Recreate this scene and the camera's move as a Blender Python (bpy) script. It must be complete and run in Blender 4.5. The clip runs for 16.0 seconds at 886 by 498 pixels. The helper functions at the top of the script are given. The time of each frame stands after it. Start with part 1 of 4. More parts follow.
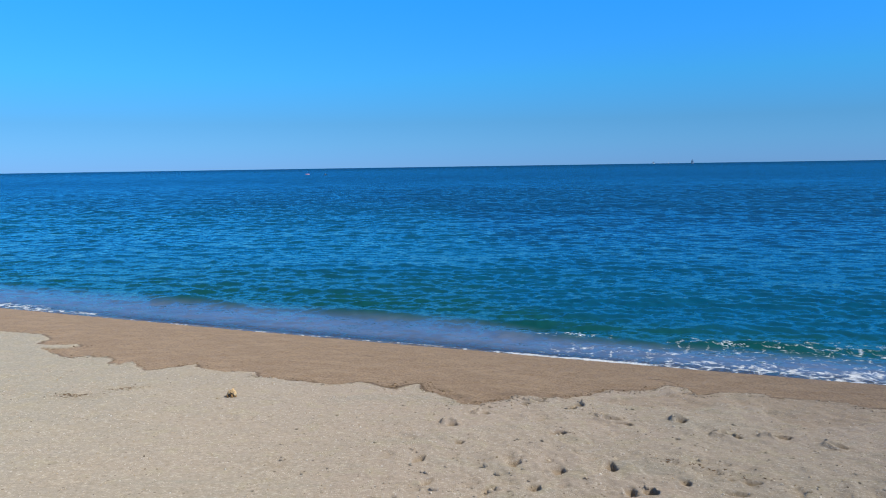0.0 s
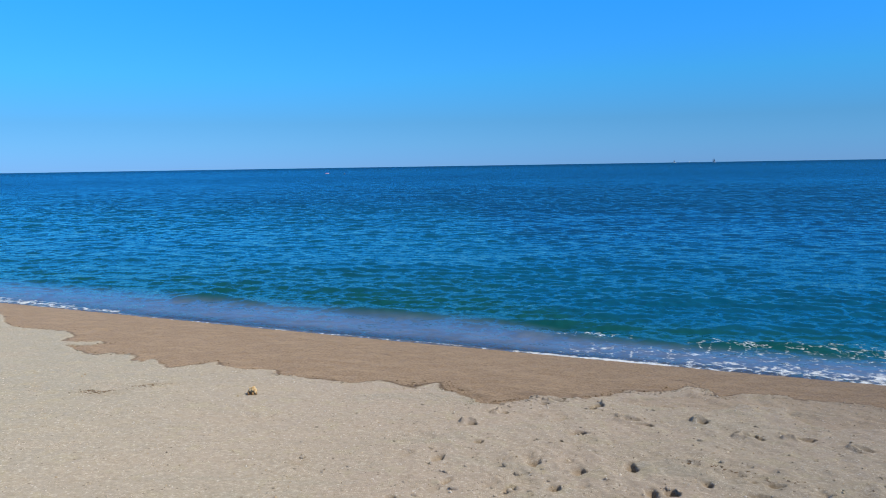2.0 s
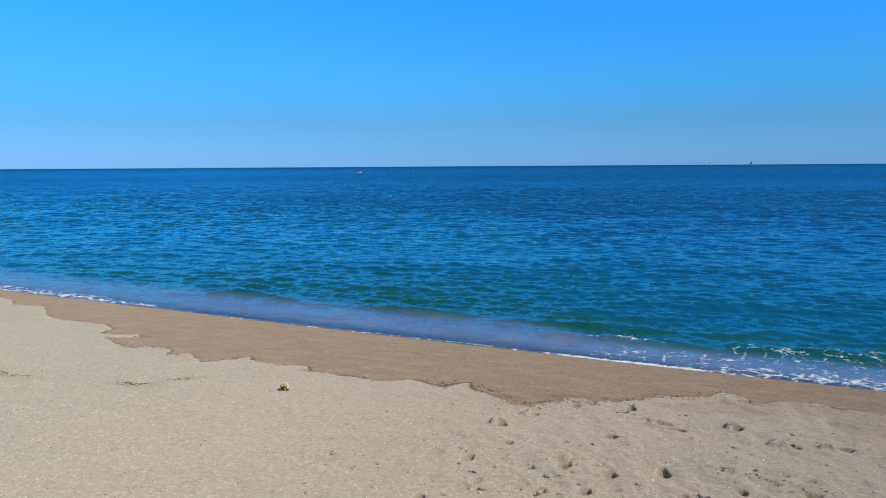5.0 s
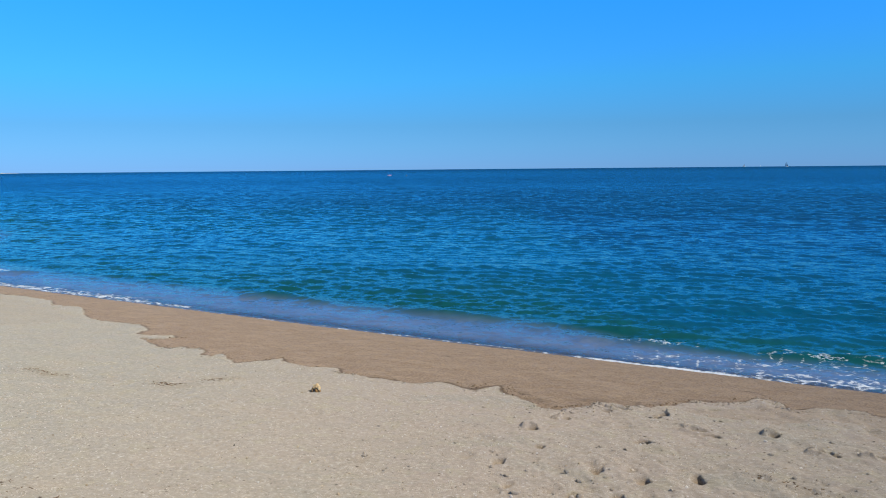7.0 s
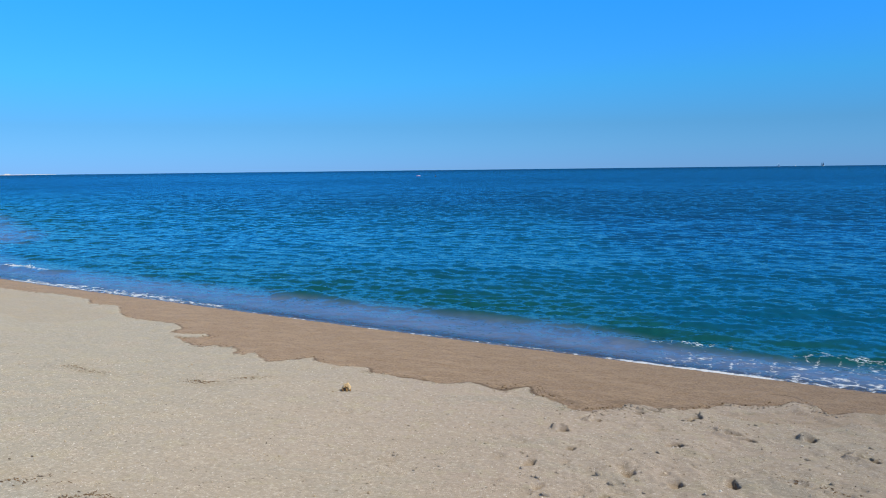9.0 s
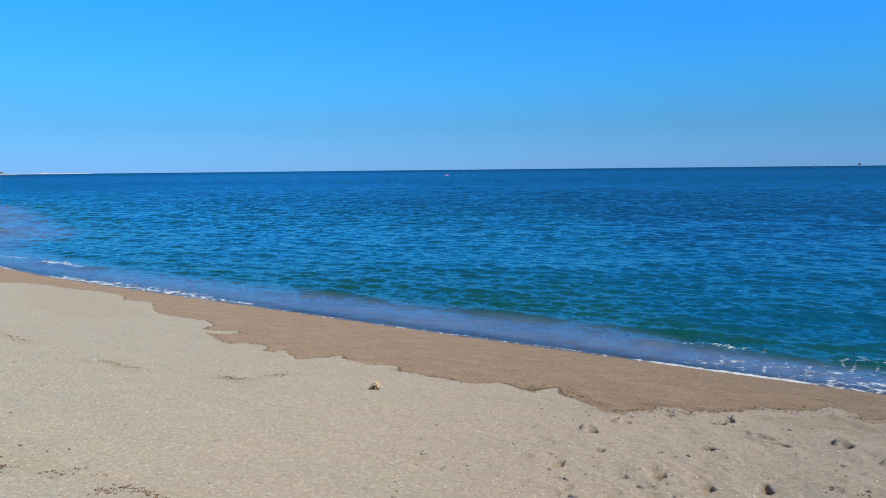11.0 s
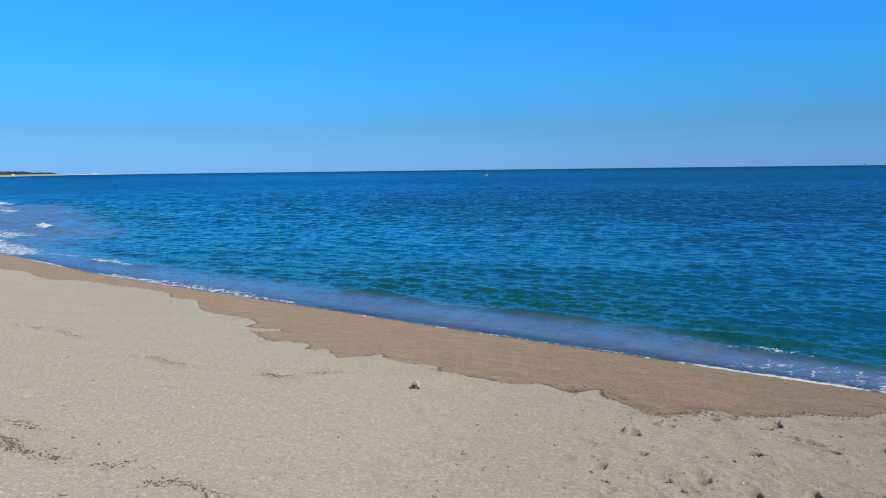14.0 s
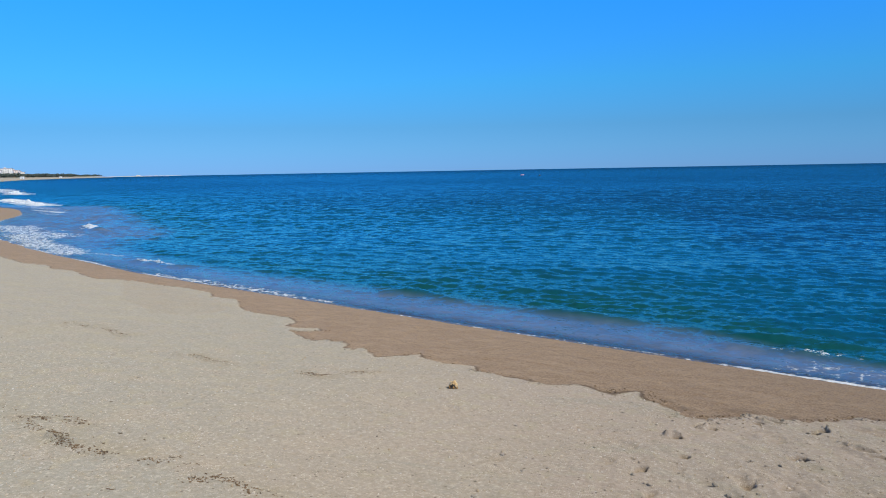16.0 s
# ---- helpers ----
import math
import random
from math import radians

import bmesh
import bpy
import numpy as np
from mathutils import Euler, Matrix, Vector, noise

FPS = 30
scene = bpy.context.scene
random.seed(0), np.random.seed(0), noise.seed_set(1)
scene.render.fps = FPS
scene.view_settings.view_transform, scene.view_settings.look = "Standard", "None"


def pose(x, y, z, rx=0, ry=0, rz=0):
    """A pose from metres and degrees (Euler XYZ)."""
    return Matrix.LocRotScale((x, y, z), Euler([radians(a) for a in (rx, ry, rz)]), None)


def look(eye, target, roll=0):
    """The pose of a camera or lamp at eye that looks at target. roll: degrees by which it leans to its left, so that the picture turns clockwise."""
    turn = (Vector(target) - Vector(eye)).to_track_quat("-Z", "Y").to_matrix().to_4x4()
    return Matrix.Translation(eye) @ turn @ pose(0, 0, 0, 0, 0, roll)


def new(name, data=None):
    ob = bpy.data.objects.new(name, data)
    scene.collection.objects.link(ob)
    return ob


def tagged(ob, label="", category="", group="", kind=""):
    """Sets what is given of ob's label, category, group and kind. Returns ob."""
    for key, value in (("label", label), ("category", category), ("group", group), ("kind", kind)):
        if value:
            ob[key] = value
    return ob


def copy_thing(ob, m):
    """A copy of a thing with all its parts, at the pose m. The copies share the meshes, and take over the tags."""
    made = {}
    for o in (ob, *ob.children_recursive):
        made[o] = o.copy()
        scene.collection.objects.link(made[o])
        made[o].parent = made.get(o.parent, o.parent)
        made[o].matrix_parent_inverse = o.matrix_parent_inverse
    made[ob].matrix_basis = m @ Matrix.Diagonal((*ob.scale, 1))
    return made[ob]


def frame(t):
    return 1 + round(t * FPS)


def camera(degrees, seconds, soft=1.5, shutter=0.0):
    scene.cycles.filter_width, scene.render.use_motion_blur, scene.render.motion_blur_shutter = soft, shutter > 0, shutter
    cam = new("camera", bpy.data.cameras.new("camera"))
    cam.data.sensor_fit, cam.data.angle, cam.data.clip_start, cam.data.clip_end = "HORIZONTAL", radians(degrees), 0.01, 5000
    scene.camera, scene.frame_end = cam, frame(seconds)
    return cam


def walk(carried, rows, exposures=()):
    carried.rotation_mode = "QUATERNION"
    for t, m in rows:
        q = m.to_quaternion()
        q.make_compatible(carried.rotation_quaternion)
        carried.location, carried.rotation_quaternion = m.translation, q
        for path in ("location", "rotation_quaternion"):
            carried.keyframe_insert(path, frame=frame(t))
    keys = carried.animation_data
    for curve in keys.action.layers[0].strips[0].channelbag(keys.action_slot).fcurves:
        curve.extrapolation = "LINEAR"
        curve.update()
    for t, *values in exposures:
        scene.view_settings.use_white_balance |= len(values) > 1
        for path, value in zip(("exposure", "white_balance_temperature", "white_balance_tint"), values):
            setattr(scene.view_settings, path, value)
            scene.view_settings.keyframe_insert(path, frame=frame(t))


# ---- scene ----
# Sea level is z = 0; the camera is held at arm's length by someone who stands on the beach and turns to the left.
EYE, ARM = 2.5, 0.313
cam = camera(63.78, 16.0, soft=1.0)
ROWS = [
    (0.0, 0.000, -6.621, -0.887),
    (0.5, 0.395, -6.733, -0.997),
    (1.0, 0.795, -6.724, -0.907),
    (1.5, 1.126, -6.689, -0.906),
    (2.0, 1.514, -6.666, -0.921),
    (2.5, 1.867, -6.656, -0.951),
    (3.0, 2.243, -6.666, -0.926),
    (3.5, 2.617, -6.675, -0.856),
    (4.0, 3.038, -6.679, -0.687),
    (6.5, 5.757, -6.482, -0.359),
    (7.0, 6.388, -6.408, -0.524),
    (7.5, 6.962, -6.426, -0.618),
    (8.0, 7.578, -6.412, -0.626),
    (8.5, 8.112, -6.337, -0.606),
    (9.0, 8.709, -6.356, -0.671),
    (11.5, 11.442, -6.363, -0.499),
    (12.0, 11.939, -6.362, -0.397),
    (12.5, 12.512, -6.358, -0.339),
    (13.0, 12.992, -6.343, -0.429),
    (13.5, 13.574, -6.348, -0.546),
    (14.0, 14.106, -6.340, -0.700),
    (14.5, 14.715, -6.341, -0.796),
    (15.0, 15.407, -6.340, -0.881),
    (15.5, 16.334, -6.248, -1.030),
    (16.0, 17.024, -6.291, -1.033),
]


def held(yaw, pitch, roll):
    a = radians(yaw)
    return pose(-ARM * math.sin(a), ARM * (math.cos(a) - 1), EYE, 90 + pitch, 0, yaw) @ pose(0, 0, 0, 0, 0, roll)


walk(cam, [(t, held(yaw, pitch, roll)) for t, yaw, pitch, roll in ROWS], [(0.0, 0.0), (9.0, -0.02), (13.0, -0.08), (16.0, -0.14)])

# ---------------------------------------------------------------- light
SUN_AZ, SUN_EL = 124.0, 44.0          # degrees clockwise from straight ahead, and up
world = bpy.data.worlds.new("sky")
scene.world = world
world.use_nodes = True
wn, wl = world.node_tree.nodes, world.node_tree.links
wn.clear()
sky = wn.new("ShaderNodeTexSky")
sky.sky_type, sky.sun_disc = "NISHITA", False
sky.sun_elevation, sky.sun_rotation = radians(SUN_EL), radians(SUN_AZ)
sky.altitude, sky.air_density, sky.dust_density, sky.ozone_density = 0.0, 1.0, 0.0, 1.0
grey = wn.new("ShaderNodeRGBToBW")
place_ = wn.new("ShaderNodeTexCoord")
updown = wn.new("ShaderNodeSeparateXYZ")
blue = wn.new("ShaderNodeValToRGB")      # the air's own blue, from the horizon to the zenith
BLUES = ((0.0, (0.156, 0.350, 0.66)), (0.03, (0.140, 0.400, 0.74)), (0.06, (0.122, 0.428, 0.83)), (0.12, (0.096, 0.620, 1.38)), (0.225, (0.074, 0.80, 2.55)), (0.45, (0.20, 0.66, 1.6)), (0.65, (0.52, 0.64, 0.86)), (0.92, (0.66, 0.65, 0.72)))
e = blue.color_ramp.elements
e[0].position, e[0].color = BLUES[0][0], (*BLUES[0][1], 1)
e[1].position, e[1].color = BLUES[-1][0], (*BLUES[-1][1], 1)
for pos_, c in BLUES[1:-1]:
    e.new(pos_).color = (*c, 1)
air = wn.new("ShaderNodeVectorMath")
air.operation = "MULTIPLY"
back = wn.new("ShaderNodeBackground")
back.inputs["Strength"].default_value = 0.13
wout = wn.new("ShaderNodeOutputWorld")
wl.new(sky.outputs["Color"], grey.inputs["Color"])
wl.new(place_.outputs["Generated"], updown.inputs["Vector"])
wl.new(updown.outputs["Z"], blue.inputs["Fac"])
wl.new(blue.outputs["Color"], air.inputs[0])
wl.new(grey.outputs["Val"], air.inputs[1])
wl.new(air.outputs["Vector"], back.inputs["Color"])
wl.new(back.outputs["Background"], wout.inputs["Surface"])
sun_data = bpy.data.lights.new("sun", "SUN")
sun_data.energy, sun_data.angle, sun_data.color = 4.0, radians(0.53), (1.0, 0.93, 0.82)
sun = new("sun", sun_data)
sa, se = radians(SUN_AZ), radians(SUN_EL)
sun.matrix_world = look((40 * math.sin(sa) * math.cos(se), 40 * math.cos(sa) * math.cos(se), 40 * math.sin(se)), (0, 0, 0))


# ---------------------------------------------------------------- materials
class Nodes:
    """Short hand for a node material."""

    def __init__(self, name):
        self.mat = bpy.data.materials.new(name)
        self.mat.use_nodes = True
        self.t = self.mat.node_tree
        self.t.nodes.clear()

    def put(self, kind, ins=None):
        n = self.t.nodes.new(kind)
        for k, v in (ins or {}).items():
            if isinstance(v, bpy.types.NodeSocket):
                self.t.links.new(v, n.inputs[k])
            else:
                n.inputs[k].default_value = v
        return n

    def pos(self):
        return self.put("ShaderNodeNewGeometry").outputs["Position"]

    def noise(self, vec, scale, detail=4.0, rough=0.55, distortion=0.0):
        return self.put("ShaderNodeTexNoise", {"Vector": vec, "Scale": scale, "Detail": detail, "Roughness": rough, "Distortion": distortion}).outputs["Fac"]

    def voronoi(self, vec, scale, out="Distance", feature="F1"):
        n = self.put("ShaderNodeTexVoronoi", {"Vector": vec, "Scale": scale})
        n.feature = feature
        return n.outputs[out]

    def math(self, op, a, b=0.0, clamp=False):
        n = self.put("ShaderNodeMath", {0: a, 1: b})
        n.operation, n.use_clamp = op, clamp
        return n.outputs[0]

    def ramp(self, fac, lo, hi, a=0.0, b=1.0):
        n = self.put("ShaderNodeMapRange", {"Value": fac, "From Min": lo, "From Max": hi, "To Min": a, "To Max": b})
        n.interpolation_type = "SMOOTHSTEP"
        return n.outputs["Result"]

    def mix(self, fac, a, b):
        n = self.put("ShaderNodeMix")
        n.data_type = "RGBA"
        for sock, v in ((n.inputs[0], fac), (n.inputs[6], a), (n.inputs[7], b)):
            if isinstance(v, bpy.types.NodeSocket):
                self.t.links.new(v, sock)
            else:
                sock.default_value = v if not isinstance(v, tuple) else (*v, 1.0)[:4]
        return n.outputs[2]

    def bump(self, height, distance, strength=1.0, normal=None):
        ins = {"Height": height, "Distance": distance, "Strength": strength}
        if normal is not None:
            ins["Normal"] = normal
        return self.put("ShaderNodeBump", ins).outputs["Normal"]

    def attr(self, name):
        n = self.put("ShaderNodeAttribute")
        n.attribute_name = name
        return n.outputs["Fac"]

    def out(self, shader):
        self.put("ShaderNodeOutputMaterial", {"Surface": shader})
        return self.mat


def plain(name, colour, rough=0.7, other=None, scale=20.0, bump=0.002, metal=0.0):
    """A paint or solid with mottling at two scales."""
    m = Nodes(name)
    p = m.put("ShaderNodeTexCoord").outputs["Object"]
    big, small = m.noise(p, scale * 0.25, 3.0), m.noise(p, scale, 5.0)
    other = other or tuple(c * 0.72 for c in colour)
    col = m.mix(m.ramp(m.math("ADD", m.math("MULTIPLY", big, 0.6), m.math("MULTIPLY", small, 0.4)), 0.38, 0.62), other, colour)
    b = m.put("ShaderNodeBsdfPrincipled", {"Base Color": col, "Roughness": rough, "Metallic": metal, "Normal": m.bump(small, bump)})
    return m.out(b.outputs[0])


def sand_material():
    m = Nodes("coarse_sand")
    p = m.pos()
    wet, damp_shade = m.attr("wet"), m.attr("damp_shade")
    broad = m.noise(p, 0.7, 4.0, 0.6)
    patch = m.noise(p, 3.2, 6.0, 0.65)
    clump = m.noise(p, 14.0, 4.0, 0.6)
    grit = m.noise(p, 75.0, 4.0, 0.8)
    sep = m.put("ShaderNodeSeparateColor", {"Color": m.voronoi(p, 78.0, "Color")})
    big = m.put("ShaderNodeSeparateColor", {"Color": m.voronoi(p, 42.0, "Color")})
    cell, cell2, shape = sep.outputs[0], sep.outputs[1], m.voronoi(p, 78.0)
    stone, stone_at = big.outputs[0], m.voronoi(p, 42.0)
    # where the coarse gravel lies together
    gravel = m.ramp(m.math("ADD", m.math("MULTIPLY", patch, 0.75), m.math("MULTIPLY", clump, 0.35)), 0.50, 0.66)
    sorted_ = m.ramp(m.math("ADD", m.put("ShaderNodeSeparateXYZ", {"Vector": p}).outputs["X"], m.math("MULTIPLY", broad, 3.0)), -3.0, 1.0)
    tone_ = m.mix(sorted_, (0.350, 0.334, 0.280), (0.425, 0.352, 0.288))
    tone_ = m.mix(m.math("MULTIPLY", m.ramp(broad, 0.36, 0.66), 0.4), tone_, (0.375, 0.352, 0.275))
    # soft bands laid down along the shore: fine yellow sand and greyer grit
    band = m.noise(m.put("ShaderNodeMapping", {"Vector": p, "Rotation": (0, 0, radians(24)), "Scale": (0.5, 1.0, 1.0)}).outputs[0], 1.7, 4.0, 0.6, 0.5)
    fine = m.ramp(band, 0.50, 0.66)
    tone_ = m.mix(m.math("MULTIPLY", fine, 0.7), tone_, m.mix(sorted_, (0.395, 0.362, 0.268), (0.448, 0.368, 0.298)))
    tone_ = m.mix(m.math("MULTIPLY", m.ramp(band, 0.46, 0.34), 0.7), tone_, (0.350, 0.330, 0.272))
    tone_ = m.mix(m.math("MULTIPLY", m.attr("inland"), 0.75), tone_, (0.345, 0.338, 0.288))
    tone_ = m.mix(m.math("MULTIPLY", m.attr("wrack"), 0.65), tone_, (0.315, 0.255, 0.150))
    tone_ = m.mix(m.math("MULTIPLY", m.ramp(patch, 0.48, 0.66), 0.45), tone_, (0.440, 0.366, 0.286))
    tone_ = m.mix(m.math("MULTIPLY", m.ramp(clump, 0.46, 0.32), 0.42), tone_, (0.33, 0.28, 0.205))
    grain = m.mix(m.ramp(cell, 0.05, 0.95), (0.19, 0.165, 0.122), (0.58, 0.525, 0.440))
    tone_ = m.mix(m.math("MULTIPLY", m.ramp(m.noise(p, 5.0, 3.0, 0.55, 0.4), 0.55, 0.66), 0.55), tone_, (0.415, 0.372, 0.262))
    # single coarse grains lie apart in the finer sand
    speck = m.math("MULTIPLY", m.ramp(shape, 0.46, 0.24), m.math("ADD", 0.30, m.math("MULTIPLY", gravel, 0.50)))
    speck = m.math("MULTIPLY", speck, m.math("SUBTRACT", 1.0, m.math("MULTIPLY", fine, 0.5)))
    tone_ = m.mix(m.math("MULTIPLY", m.ramp(m.noise(p, 170.0, 3.0, 0.75), 0.36, 0.64), 0.30), m.mix(0.30, tone_, (0.17, 0.145, 0.105)), m.mix(0.25, tone_, (0.60, 0.54, 0.44)))
    clod = m.noise(p, 32.0, 4.0, 0.72)
    tone_ = m.mix(m.math("MULTIPLY", m.ramp(clod, 0.48, 0.36), 0.42), tone_, (0.235, 0.205, 0.155))
    tone_ = m.mix(m.math("MULTIPLY", m.ramp(clod, 0.53, 0.66), 0.50), tone_, (0.56, 0.50, 0.41))
    dry = m.mix(speck, tone_, grain)
    dry = m.mix(m.math("MULTIPLY", m.math("MULTIPLY", m.ramp(stone, 0.955, 0.965), m.ramp(stone_at, 0.40, 0.30)), 0.45), dry, (0.66, 0.62, 0.56))
    dry = m.mix(m.math("MULTIPLY", m.math("MULTIPLY", m.ramp(stone, 0.035, 0.025), m.ramp(stone_at, 0.40, 0.30)), 0.7), dry, (0.14, 0.105, 0.075))
    dry = m.mix(m.math("MULTIPLY", m.ramp(grit, 0.40, 0.30), 0.28), dry, (0.22, 0.17, 0.115))
    streak = m.noise(m.put("ShaderNodeMapping", {"Vector": p, "Rotation": (0, 0, radians(22)), "Scale": (1.0, 1.7, 1.0)}).outputs[0], 2.6, 5.0, 0.6, 0.6)
    wetc = m.mix(m.ramp(streak, 0.34, 0.66), (0.246, 0.171, 0.107), (0.316, 0.228, 0.147))
    furrow = m.math("MULTIPLY", m.ramp(m.math("ABSOLUTE", m.math("SUBTRACT", streak, 0.52)), 0.022, 0.0), m.ramp(patch, 0.40, 0.52))
    wetc = m.mix(m.math("MULTIPLY", furrow, 0.6), wetc, (0.13, 0.088, 0.050))
    wetc = m.mix(m.math("MULTIPLY", m.ramp(clump, 0.58, 0.70), 0.4), wetc, (0.34, 0.25, 0.15))
    wetc = m.mix(m.math("MULTIPLY", m.ramp(clump, 0.45, 0.32), 0.45), wetc, (0.165, 0.112, 0.062))
    wetc = m.mix(m.math("MULTIPLY", m.ramp(grit, 0.42, 0.30), 0.5), wetc, (0.13, 0.088, 0.050))
    wetc = m.mix(0.36, wetc, m.mix(m.ramp(cell2, 0.1, 0.9), (0.13, 0.095, 0.06), (0.42, 0.315, 0.205)))
    wetc = m.mix(m.math("MULTIPLY", m.math("MULTIPLY", m.ramp(stone, 0.05, 0.035), m.ramp(stone_at, 0.40, 0.30)), 0.6), wetc, (0.10, 0.07, 0.05))
    # browner sand: the damp tongues, and the shade painted into footprint hollows
    col = m.mix(damp_shade, dry, m.mix(0.55, dry, wetc))
    col = m.mix(wet, col, wetc)
    col = m.mix(m.math("MULTIPLY", m.attr("crust"), 0.45), col, (0.52, 0.44, 0.345))
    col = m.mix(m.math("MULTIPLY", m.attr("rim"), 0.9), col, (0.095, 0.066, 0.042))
    rough = m.math("SUBTRACT", 0.95, m.math("MULTIPLY", wet, 0.25))
    h = m.math("ADD", m.math("MULTIPLY", m.math("SUBTRACT", 0.6, shape), m.math("ADD", 0.25, m.math("MULTIPLY", gravel, 0.30))), m.math("ADD", m.math("MULTIPLY", clod, 0.7), m.math("MULTIPLY", clump, 1.6)))
    n1 = m.bump(h, m.math("SUBTRACT", 0.0046, m.math("MULTIPLY", wet, 0.0012)), 0.9)
    b = m.put("ShaderNodeBsdfPrincipled", {"Base Color": col, "Roughness": rough, "Normal": n1, "Specular IOR Level": 0.2, "Diffuse Roughness": 1.0})
    return m.out(b.outputs[0])


def sea_material():
    m = Nodes("sea_water")
    p = m.pos()
    depth, foam = m.attr("depth"), m.attr("foam")
    turn = m.put("ShaderNodeMapping", {"Vector": p, "Rotation": (0, 0, radians(18)), "Scale": (0.7, 1.0, 1.0)}).outputs[0]
    far_ = m.put("ShaderNodeMapping", {"Vector": p, "Rotation": (0, 0, radians(10)), "Scale": (0.6, 1.0, 1.0)}).outputs[0]
    slopes = None
    for vec, scale, share in ((turn, 20.0, 0.34), (turn, 8.0, 0.22), (turn, 2.4, 0.10), (far_, 0.6, 0.06)):
        t = m.put("ShaderNodeTexNoise", {"Vector": vec, "Scale": scale, "Detail": 2.0, "Roughness": 0.55, "Distortion": 0.2}).outputs["Color"]
        t = m.put("ShaderNodeVectorMath", {0: t, 1: (0.5, 0.5, 0.5)})
        t.operation = "SUBTRACT"
        t2 = m.put("ShaderNodeVectorMath", {0: t.outputs[0], 1: (share * 0.8, share * 1.3, 0.0)})
        t2.operation = "MULTIPLY"
        if slopes is None:
            slopes = t2.outputs[0]
        else:
            add = m.put("ShaderNodeVectorMath", {0: slopes, 1: t2.outputs[0]})
            add.operation = "ADD"
            slopes = add.outputs[0]
    # normals lean shoreward like small wave faces, to dim the reflected sky
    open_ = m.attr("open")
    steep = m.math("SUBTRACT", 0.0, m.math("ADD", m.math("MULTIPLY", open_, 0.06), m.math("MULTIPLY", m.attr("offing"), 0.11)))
    lean = m.put("ShaderNodeVectorMath", {0: slopes, 1: m.put("ShaderNodeCombineXYZ", {"X": m.math("MULTIPLY", steep, m.attr("lean_turn")), "Y": steep}).outputs[0]})
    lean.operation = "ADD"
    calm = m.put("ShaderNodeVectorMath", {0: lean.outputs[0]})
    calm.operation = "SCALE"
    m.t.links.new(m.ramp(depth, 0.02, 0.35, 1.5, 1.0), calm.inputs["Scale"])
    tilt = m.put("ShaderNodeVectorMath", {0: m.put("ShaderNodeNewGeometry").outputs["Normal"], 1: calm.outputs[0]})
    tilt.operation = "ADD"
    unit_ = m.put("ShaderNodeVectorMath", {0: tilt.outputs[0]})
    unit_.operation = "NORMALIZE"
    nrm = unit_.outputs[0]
    wide = m.noise(far_, 0.05, 3.0, 0.5)
    stirred = m.noise(turn, 1.6, 5.0, 0.65, 0.6)      # sand that the last wave has stirred up
    milky = m.mix(m.ramp(stirred, 0.38, 0.62), (0.100, 0.158, 0.272), (0.132, 0.190, 0.312))
    shallow = m.mix(m.ramp(depth, 0.18, 0.48), milky, (0.004, 0.078, 0.086))
    sea = m.mix(m.ramp(depth, 0.55, 1.1), shallow, (0.0003, 0.082, 0.165))
    sea = m.mix(m.ramp(depth, 1.3, 3.6), sea, (0.0003, 0.062, 0.178))
    sea = m.mix(m.math("MULTIPLY", m.ramp(wide, 0.45, 0.65), 0.35), sea, (0.0003, 0.050, 0.160))
    body = m.put("ShaderNodeBsdfDiffuse", {"Color": sea, "Normal": nrm})
    clear = m.put("ShaderNodeBsdfTransparent", {"Color": (0.92, 0.95, 0.97, 1)})
    below = m.put("ShaderNodeMixShader", {0: m.ramp(depth, 0.0, 0.12, 0.35, 1.0), 1: clear.outputs[0], 2: body.outputs[0]})
    gloss = m.put("ShaderNodeBsdfGlossy", {"Color": (0.52, 0.89, 0.92, 1), "Roughness": 0.06, "Normal": nrm})
    fres = m.put("ShaderNodeFresnel", {"IOR": 1.333, "Normal": nrm})
    water = m.put("ShaderNodeMixShader", {0: m.math("MULTIPLY", fres.outputs[0], m.ramp(depth, 0.02, 0.3, 0.6, 1.0)), 1: below.outputs[0], 2: gloss.outputs[0]})
    lace = m.voronoi(p, 4.0, "Distance", "DISTANCE_TO_EDGE")
    fr = m.noise(p, 7.5, 6.0, 0.70, 0.9)
    mask = m.math("ADD", foam, m.math("MULTIPLY", m.math("SUBTRACT", fr, 0.5), 1.9))
    mask = m.math("SUBTRACT", mask, m.math("MULTIPLY", m.ramp(lace, 0.0, 0.18), 0.22))
    mask = m.math("MULTIPLY", m.ramp(mask, 0.46, 0.86), m.ramp(foam, 0.02, 0.2, 0.0, 0.92))
    white = m.put("ShaderNodeBsdfDiffuse", {"Color": (0.84, 0.89, 0.93, 1), "Normal": m.bump(fr, 0.05)})
    final = m.put("ShaderNodeMixShader", {0: mask, 1: water.outputs[0], 2: white.outputs[0]})
    return m.out(final.outputs[0])


def foam_material():
    m = Nodes("sea_foam")
    p = m.pos()
    f = m.noise(p, 30.0, 5.0, 0.7)
    col = m.mix(m.ramp(f, 0.35, 0.6), (0.78, 0.85, 0.91), (0.90, 0.93, 0.95))
    b = m.put("ShaderNodeBsdfPrincipled", {"Base Color": col, "Roughness": 0.8, "Normal": m.bump(f, 0.02), "Subsurface Weight": 0.0})
    return m.out(b.outputs[0])


SAND, SEA, FOAM = sand_material(), sea_material(), foam_material()


